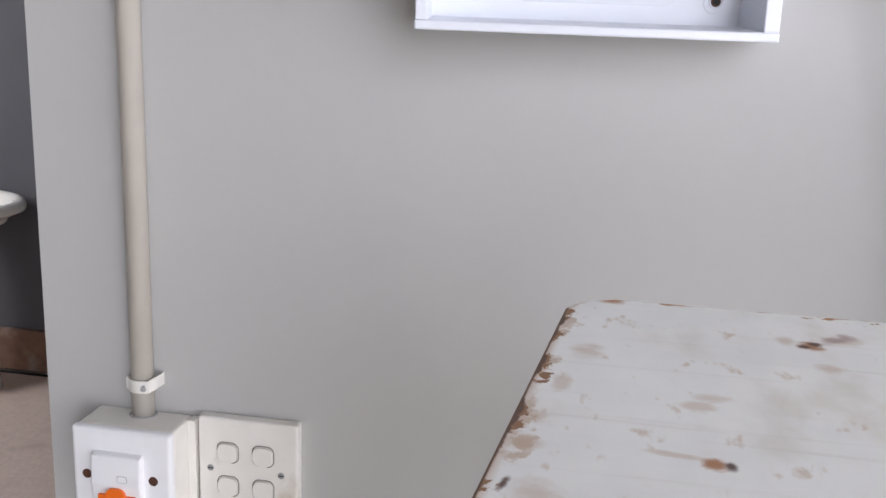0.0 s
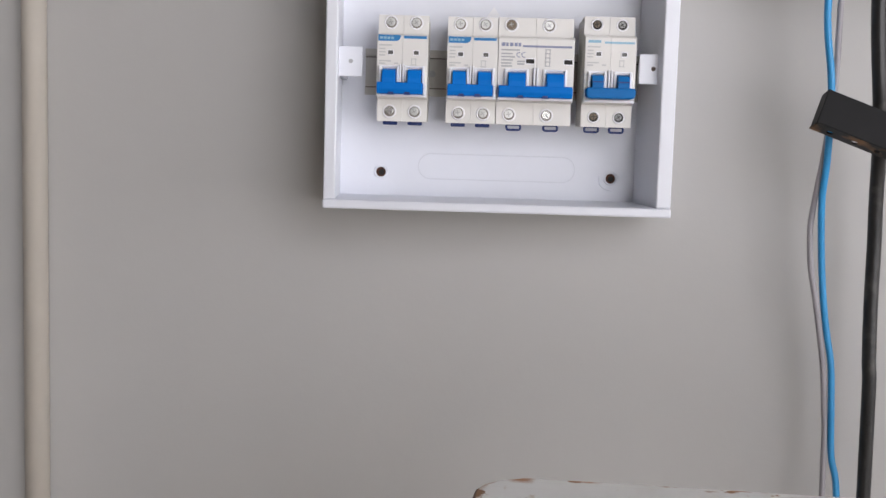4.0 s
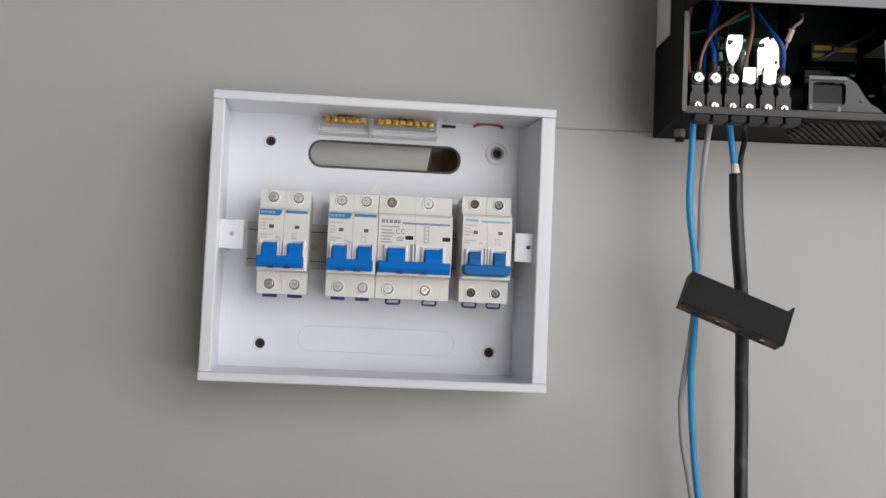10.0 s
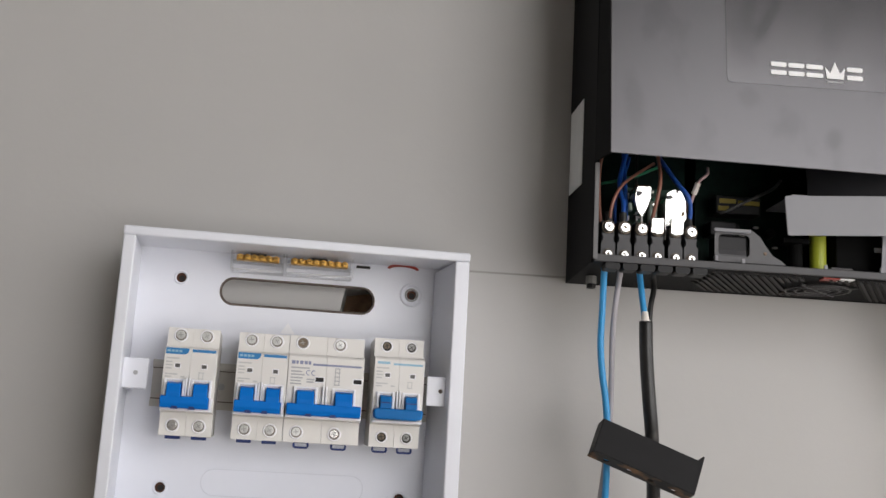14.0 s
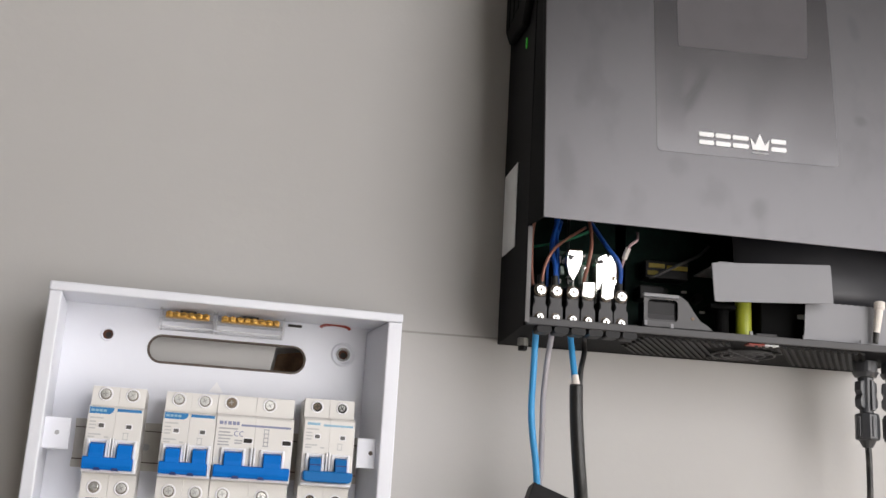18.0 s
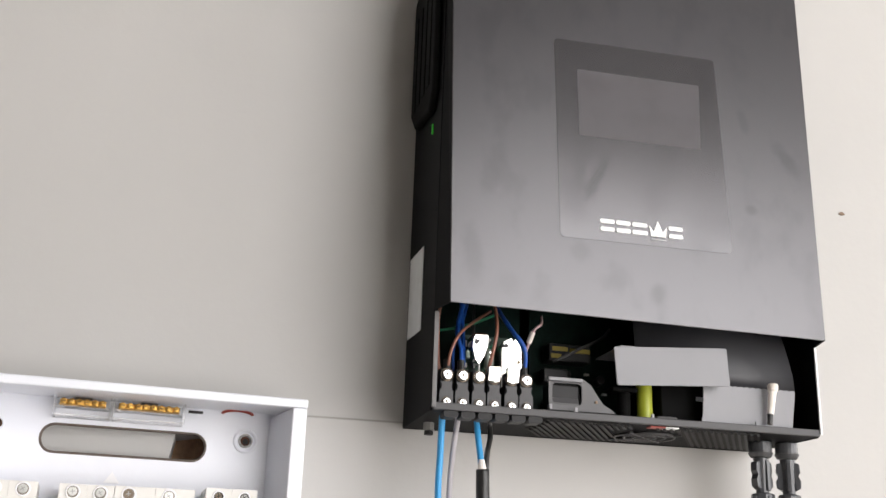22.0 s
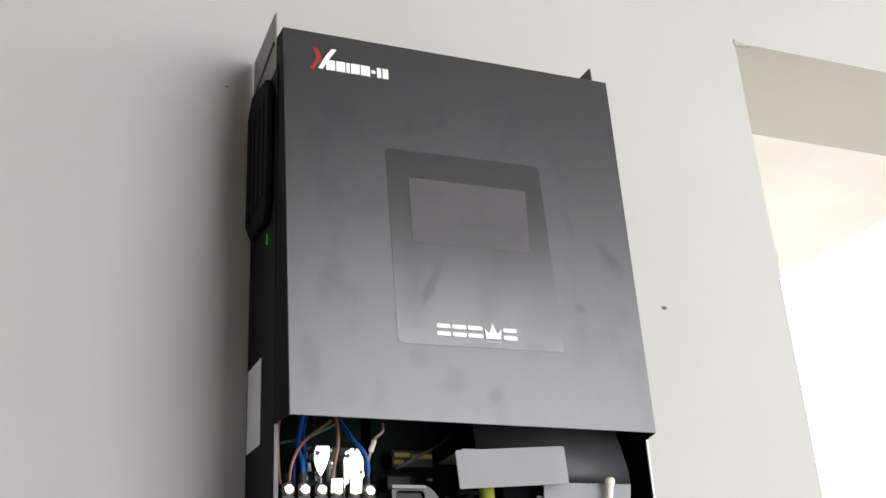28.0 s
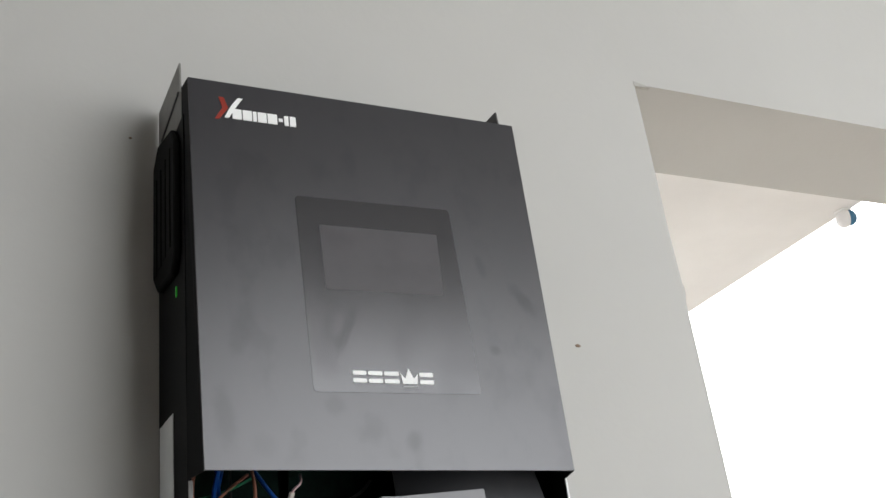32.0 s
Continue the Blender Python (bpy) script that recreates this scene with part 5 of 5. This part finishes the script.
    for za, xa, xb in ((1.7470, 0.3985, 0.4115), (1.7462, 0.4130, 0.4300), (1.7412, 0.3975, 0.4060)):
        part("tape", box(xa, xb, -0.0478, -0.0466, za, za + 0.0036, 0.0004), YELLOW, coil, "yellow tape")
    part("transformer", box(0.392, 0.412, -0.046, -0.030, 1.722, 1.7330, 0.001), BLACKPL, board)
    part("chip", box(0.418, 0.432, -0.034, -0.030, 1.706, 1.716), BLACKPL, board)
    for x, z, h in ((0.3995, 1.7060, 0.010), (0.4080, 1.7240, 0.009), (0.4150, 1.7300, 0.006), (0.4360, 1.7120, 0.013), (0.4420, 1.7270, 0.009)):
        part("component", rod((x, -0.030, z), (x, -0.040, z + 0.001), h * 0.4, seg=14, bevel=0.0006), BLACKPL, board)
    for x, z in ((0.4025, 1.7185), (0.4220, 1.7260), (0.4330, 1.7330), (0.4130, 1.7100), (0.4480, 1.7180)):
        part("resistor", box(x - 0.0022, x + 0.0022, -0.0325, -0.0300, z - 0.0009, z + 0.0009, 0.0005), GREYPL, board)
    sheet = pierced([(0.3785, 1.6915), (0.4300, 1.6915), (0.4270, 1.6945), (0.4210, 1.6975), (0.4160, 1.7040), (0.4115, 1.7110), (0.4060, 1.7150), (0.3785, 1.7150)], [round_rect(0.3812, 0.4040, 1.6955, 1.7115, 0.0034, 5)], -0.0972, -0.0960)
    bracket = part("connector_bracket", sheet, FOLDED, e, "bent grey bracket round a socket")
    part("bracket_top", box(0.3775, 0.4040, -0.1000, -0.0960, 1.7125, 1.7152, 0.0005), PLATE, bracket)
    part("bracket_foot", box(0.3775, 0.3800, -0.1010, -0.0960, 1.6912, 1.6950, 0.0005), PLATE, bracket)
    well = part("connector", box(0.3800, 0.4040, -0.0945, -0.078, 1.6950, 1.7118, 0.002), BLACKPL, bracket)
    part("socket_floor", prism([(-0.0946, 1.6952), (-0.0960, 1.6952), (-0.0960, 1.6970), (-0.0946, 1.7010)], "x", 0.3815, 0.4020), GREYMETAL, well)
    part("rivet", rod((0.4150, -0.0970, 1.6990), (0.4150, -0.0980, 1.6990), 0.0012, seg=10), CHIP, bracket, "brown rivet")
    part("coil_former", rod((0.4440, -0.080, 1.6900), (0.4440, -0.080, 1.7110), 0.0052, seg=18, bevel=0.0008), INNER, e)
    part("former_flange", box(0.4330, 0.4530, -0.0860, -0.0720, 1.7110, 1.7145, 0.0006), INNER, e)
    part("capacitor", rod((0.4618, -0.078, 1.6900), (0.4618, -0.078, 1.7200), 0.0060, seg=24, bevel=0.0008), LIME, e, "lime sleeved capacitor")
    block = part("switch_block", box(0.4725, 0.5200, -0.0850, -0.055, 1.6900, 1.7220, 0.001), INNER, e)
    part("mark", box(0.5010, 0.5080, -0.0854, -0.0848, 1.7080, 1.7115), PAPER, block)
    tilt = part("shield_plate", prism(soft_corners([(0.4240, 1.7390), (0.5150, 1.7450), (0.5165, 1.7160), (0.4262, 1.7105)], 0.0016, 3), "y", -0.1110, -0.1098, bevel=0.0003), PLATE, e, "bare satin metal plate")
    part("tab", box(0.430, 0.510, -0.110, -0.060, 1.7395, 1.7405), PLATE, tilt)
    p2 = bmesh.new()
    teeth = [(0.5010 + k * 0.0024, 1.7185 + (0.0008 if k % 2 else 0.0)) for k in range(33)]
    prism([*teeth, (0.5735, 1.6900), (0.4990, 1.6900)], "y", -0.0990, -0.0978, p2)
    part("cover_plate", p2, PLATE, e, "pale metal plate with a toothed top edge")
    curve = [(-0.0890, 1.7760), (-0.0915, 1.7680), (-0.0936, 1.7560), (-0.0952, 1.7430), (-0.0962, 1.7300), (-0.0935, 1.7190)]
    duct = bmesh.new()
    outer = [duct.verts.new((x, y, z)) for x in (0.4480, 0.0) for y, z in curve]
    count = len(curve)
    for q, v in enumerate(outer[count:]):
        v.co.x = 0.5700 + 0.0110 * q / (count - 1)
    for q in range(count - 1):
        duct.faces.new((outer[q], outer[q + 1], outer[count + q + 1], outer[count + q]))
    made = bmesh.ops.extrude_face_region(duct, geom=list(duct.faces))
    for v in (g for g in made["geom"] if isinstance(g, bmesh.types.BMVert)):
        v.co.y += 0.0012
    part("duct", duct, DUCT, e, "curved grey sheet duct", smooth=True)
    pin = part("cable_lug", rod((0.5525, -0.104, 1.6990), (0.5545, -0.106, 1.7170), 0.0026, seg=14, r2=0.0031), COPPER, e, "pale sleeved cable end")
    part("tip", rod((0.5545, -0.106, 1.7155), (0.5548, -0.1065, 1.7222), 0.0040, seg=14, bevel=0.0018), COPPER, pin)
    part("stem", rod((0.5515, -0.104, 1.6910), (0.5525, -0.104, 1.6990), 0.0021, seg=12), WBLACK, pin)
    part("sleeve", rod((0.3672, -0.084, 1.7425), (0.3690, -0.088, 1.7500), 0.0021, seg=10), COPPER, e, "pale crimp sleeve")
    part("sleeve", rod((0.3640, -0.080, 1.7290), (0.3652, -0.081, 1.7400), 0.0017, seg=10), ZINC, e)
    for x, h in ((0.3960, 0.0035), (0.4555, 0.0030), (0.4960, 0.0034), (0.5400, 0.0030)):
        part("lip_tab", box(x, x + 0.0022, -0.1040, -0.1025, IZ0 + 0.0055, IZ0 + 0.0055 + h), PLATE, e)
    part("lip_bump", box(0.4600, 0.4760, -0.1042, -0.0980, IZ0 + 0.0056, IZ0 + 0.0074, 0.0008), GREYMETAL, e)
    # internal wires
    def wire(colour, r, *pts):
        part("wire", tube(pts, r, seg=8, steps=6), colour, e, smooth=True)

    wire(WBROWN, 0.0012, (0.2990, -0.085, 1.716), (0.2985, -0.080, 1.735), (0.3010, -0.070, 1.765), (0.3100, -0.060, 1.785))
    wire(WBROWN, 0.0012, (0.3045, -0.088, 1.716), (0.3055, -0.092, 1.729), (0.3115, -0.089, 1.7420), (0.3230, -0.076, 1.7540), (0.3450, -0.055, 1.7720))
    wire(WDBLUE, 0.0019, (0.3150, -0.085, 1.716), (0.3160, -0.082, 1.732), (0.3150, -0.072, 1.750), (0.3230, -0.060, 1.780))
    wire(WDBLUE, 0.0015, (0.3180, -0.080, 1.720), (0.3190, -0.076, 1.738), (0.3200, -0.060, 1.780))
    wire(WBROWN, 0.0014, (0.3350, -0.085, 1.716), (0.3380, -0.092, 1.735), (0.3400, -0.092, 1.752), (0.3420, -0.070, 1.785))
    wire(WDBLUE, 0.0017, (0.3620, -0.085, 1.716), (0.3630, -0.090, 1.727), (0.3600, -0.093, 1.738), (0.3525, -0.088, 1.750), (0.3440, -0.060, 1.780))
    wire(WGREEN, 0.0011, (0.3040, -0.060, 1.752), (0.3150, -0.064, 1.754), (0.3300, -0.064, 1.759), (0.3500, -0.055, 1.770))
    wire(WDBLUE, 0.0011, (0.3110, -0.078, 1.718), (0.3120, -0.074, 1.735), (0.3180, -0.066, 1.750), (0.3260, -0.056, 1.775))
    wire(WBLACK, 0.0011, (0.3270, -0.080, 1.716), (0.3265, -0.074, 1.730), (0.3300, -0.062, 1.752), (0.3330, -0.050, 1.780))
    wire(WGREEN, 0.0009, (0.3360, -0.060, 1.745), (0.3420, -0.064, 1.748), (0.3470, -0.062, 1.744), (0.3520, -0.056, 1.748))
    wire(WPINK, 0.0011, (0.3660, -0.080, 1.735), (0.3690, -0.088, 1.750), (0.3760, -0.086, 1.757), (0.3850, -0.060, 1.770))
    wire(WBLACK, 0.0011, (0.3950, -0.060, 1.735), (0.4150, -0.062, 1.746), (0.4350, -0.058, 1.757), (0.450, -0.04, 1.770))
    for x in (0.3042, 0.3145, 0.3625):
        part("ferrule", rod((x, -0.088, 1.7150), (x, -0.087, 1.7240), 0.0027, seg=10), WBLACK, e)
    return e


inverter()


# ---- cables below the inverter ----
def cable(name, points, r, material, label):
    return thing(name, tube(points, r, seg=12, steps=8), material, label, "cable", "cables under the inverter", smooth=True)


cable("blue_cable", ((0.3030, -0.088, 1.692), (0.3037, -0.0795, 1.684), (0.3033, -0.078, 1.655), (0.3027, -0.078, 1.630), (0.3043, -0.078, 1.610), (0.3078, -0.076, 1.590), (0.3104, -0.072, 1.567), (0.3126, -0.062, 1.530), (0.3132, -0.053, 1.507), (0.3151, -0.047, 1.487), (0.3180, -0.042, 1.462), (0.3212, -0.041, 1.433), (0.3250, -0.041, 1.408), (0.3294, -0.042, 1.384), (0.3312, -0.044, 1.350), (0.3330, -0.045, 1.318), (0.3380, -0.047, 1.285), (0.3370, -0.05, 1.18), (0.322, -0.05, 0.80), (0.33, -0.06, 0.30), (0.34, -0.08, 0.004)), 0.0024, WBLUE, "bright blue insulated cable hanging beside the grey one")
cable("grey_cable", ((0.3140, -0.088, 1.692), (0.3163, -0.0750, 1.682), (0.3139, -0.074, 1.662), (0.3121, -0.074, 1.638), (0.3122, -0.073, 1.615), (0.3125, -0.072, 1.595), (0.3123, -0.068, 1.567), (0.3107, -0.058, 1.530), (0.3090, -0.044, 1.491), (0.3092, -0.042, 1.476), (0.3114, -0.041, 1.453), (0.3157, -0.041, 1.432), (0.3200, -0.041, 1.408), (0.3239, -0.041, 1.384), (0.3264, -0.042, 1.355), (0.3280, -0.044, 1.315), (0.3300, -0.045, 1.15), (0.331, -0.05, 0.75), (0.326, -0.06, 0.25), (0.33, -0.10, 0.003)), 0.0021, WGREY, "thin grey insulated cable")


def sheathed_cable():
    e = holder("sheathed_cable", pose(0, 0, 0), "thick black sheathed cable with a blue and a black core", "cable", "cables under the inverter")
    part("sheath", tube(((0.3345, -0.080, 1.6475), (0.3348, -0.080, 1.635), (0.3356, -0.080, 1.618), (0.3381, -0.079, 1.592), (0.3412, -0.075, 1.572), (0.3453, -0.066, 1.545), (0.3480, -0.058, 1.525), (0.3499, -0.052, 1.501), (0.3519, -0.048, 1.472), (0.3526, -0.047, 1.431), (0.3537, -0.048, 1.391), (0.3555, -0.048, 1.350), (0.3565, -0.05, 1.15), (0.352, -0.05, 0.70), (0.36, -0.07, 0.20), (0.37, -0.12, 0.006)), 0.0049, seg=16), WBLACK, e, smooth=True)
    part("core", tube(((0.3270, -0.088, 1.692), (0.3305, -0.075, 1.684), (0.3322, -0.076, 1.668), (0.3335, -0.079, 1.652), (0.3338, -0.080, 1.640)), 0.0023, seg=10), WBLUE, e, "blue core", smooth=True)
    part("core", tube(((0.3390, -0.085, 1.692), (0.3425, -0.068, 1.684), (0.3425, -0.070, 1.672), (0.3385, -0.077, 1.659), (0.3368, -0.080, 1.640)), 0.0020, seg=10), WBLACK, e, "black core", smooth=True)
    part("paper_wrap", rod((0.3340, -0.0805, 1.6465), (0.3337, -0.080, 1.6545), 0.0034, seg=12, r2=0.0022), COPPER, e, "torn pale inner wrap")
    return e


sheathed_cable()


def terminal_cover():
    e = holder("terminal_cover", pose(0.3340, -0.0950, 1.5530, -17, 20.6, 0), "black folded sheet cover hanging askew over the cables", "cover plate")
    w, h = 0.0372, 0.0122
    part("face", box(-w, w, -0.0012, 0, -h, h, 0.0004), BAR, e)
    part("top_fold", box(-w, w, 0, 0.012, h - 0.0012, h, 0.0003), BAR, e)
    under = pierced([(-w, 0.0), (w, 0.0), (w, 0.014), (-w, 0.014)], [circle(x, 0.008, 0.0024, 14) for x in (-0.025, -0.008, 0.008, 0.025)], -h, -h + 0.0012)
    for v in under.verts:
        v.co.y, v.co.z = v.co.z, v.co.y
    part("bottom_fold", under, FOLD, e, "folded underside with round holes")
    part("ear", box(w - 0.0012, w, -0.0012, 0.012, -h, h + 0.0040), BAR, e)
    part("ear", box(-w, -w + 0.0012, 0, 0.012, -h, h), BAR, e)
    return e


terminal_cover()


def solar_plug(x, material, label, turn):
    e = holder("solar_connector", pose(x, -0.062, IZ0, 0, 0, turn), label, "cable connector", "plugs under the inverter")
    part("gland", rod((0, 0, 0.0), (0, 0, -0.0085), 0.0088, seg=20, bevel=0.0006), PLUG, e)
    part("flange", rod((0, 0, -0.0085), (0, 0, -0.0125), 0.0100, seg=24, r2=0.0078, bevel=0.0006), PLUG, e)
    b = part("housing", rod((0, 0, -0.0125), (0, 0, -0.0400), 0.0058, seg=20, r2=0.0050, bevel=0.0006), PLUG, e)
    for s in (-1, 1):
        arm = prism([(s * 0.0040, -0.0150), (s * 0.0086, -0.0160), (s * 0.0092, -0.0230), (s * 0.0066, -0.0260), (s * 0.0094, -0.0290), (s * 0.0090, -0.0350), (s * 0.0046, -0.0375)], "y", -0.0032, 0.0032, bevel=0.0007)
        part("latch", arm, PLUG, b)
    part("key_rib", box(-0.0018, 0.0018, -0.0072, -0.0040, -0.0380, -0.0150, 0.0006), PLUG, b)
    nut = part("nut", rod((0, 0, -0.0400), (0, 0, -0.0600), 0.0088, seg=10, bevel=0.0012), PLUG, e)
    for q in range(5):
        a = 2 * math.pi * (q + 0.5) / 5
        part("grip", rod((0.0080 * math.cos(a), 0.0080 * math.sin(a), -0.0425), (0.0080 * math.cos(a), 0.0080 * math.sin(a), -0.0575), 0.0013, seg=8, bevel=0.0003), PLUG, nut)
    part("tail", rod((0, 0, -0.0600), (0, 0, -0.0655), 0.0064, seg=18, r2=0.0036), PLUG, e)
    part("lead", tube(((0, 0, -0.062), (0.0005, 0, -0.09), (0.002, 0.004, -0.20), (0.0, 0.01, -0.60), (0.01, 0.0, -1.20), (0.02, -0.03, -1.680)), 0.0024, seg=10), material, e, smooth=True)
    return e


solar_plug(0.5665, WBLACK, "black solar cable connector with a black lead", 20)
solar_plug(0.5895, WORANGE, "black solar cable connector with an orange lead", -25)

# ---- marks on the wall ----
for x, z, w in ((0.7023, 1.9136, 0.0032), (0.2651, 2.0928, 0.0016), (0.7250, 1.6690, 0.0026)):
    outline = [(x + w * k * math.cos(q), z + 0.55 * w * k * math.sin(q)) for q, k in zip((2 * math.pi * i / 9 for i in range(9)), (1, 0.8, 1.1, 0.9, 1, 0.85, 1.1, 0.9, 1))]
    thing("wall_mark", prism(outline, "y", -0.0008, 0.0004), CHIP, "small brown chip in the wall paint", "wall mark")
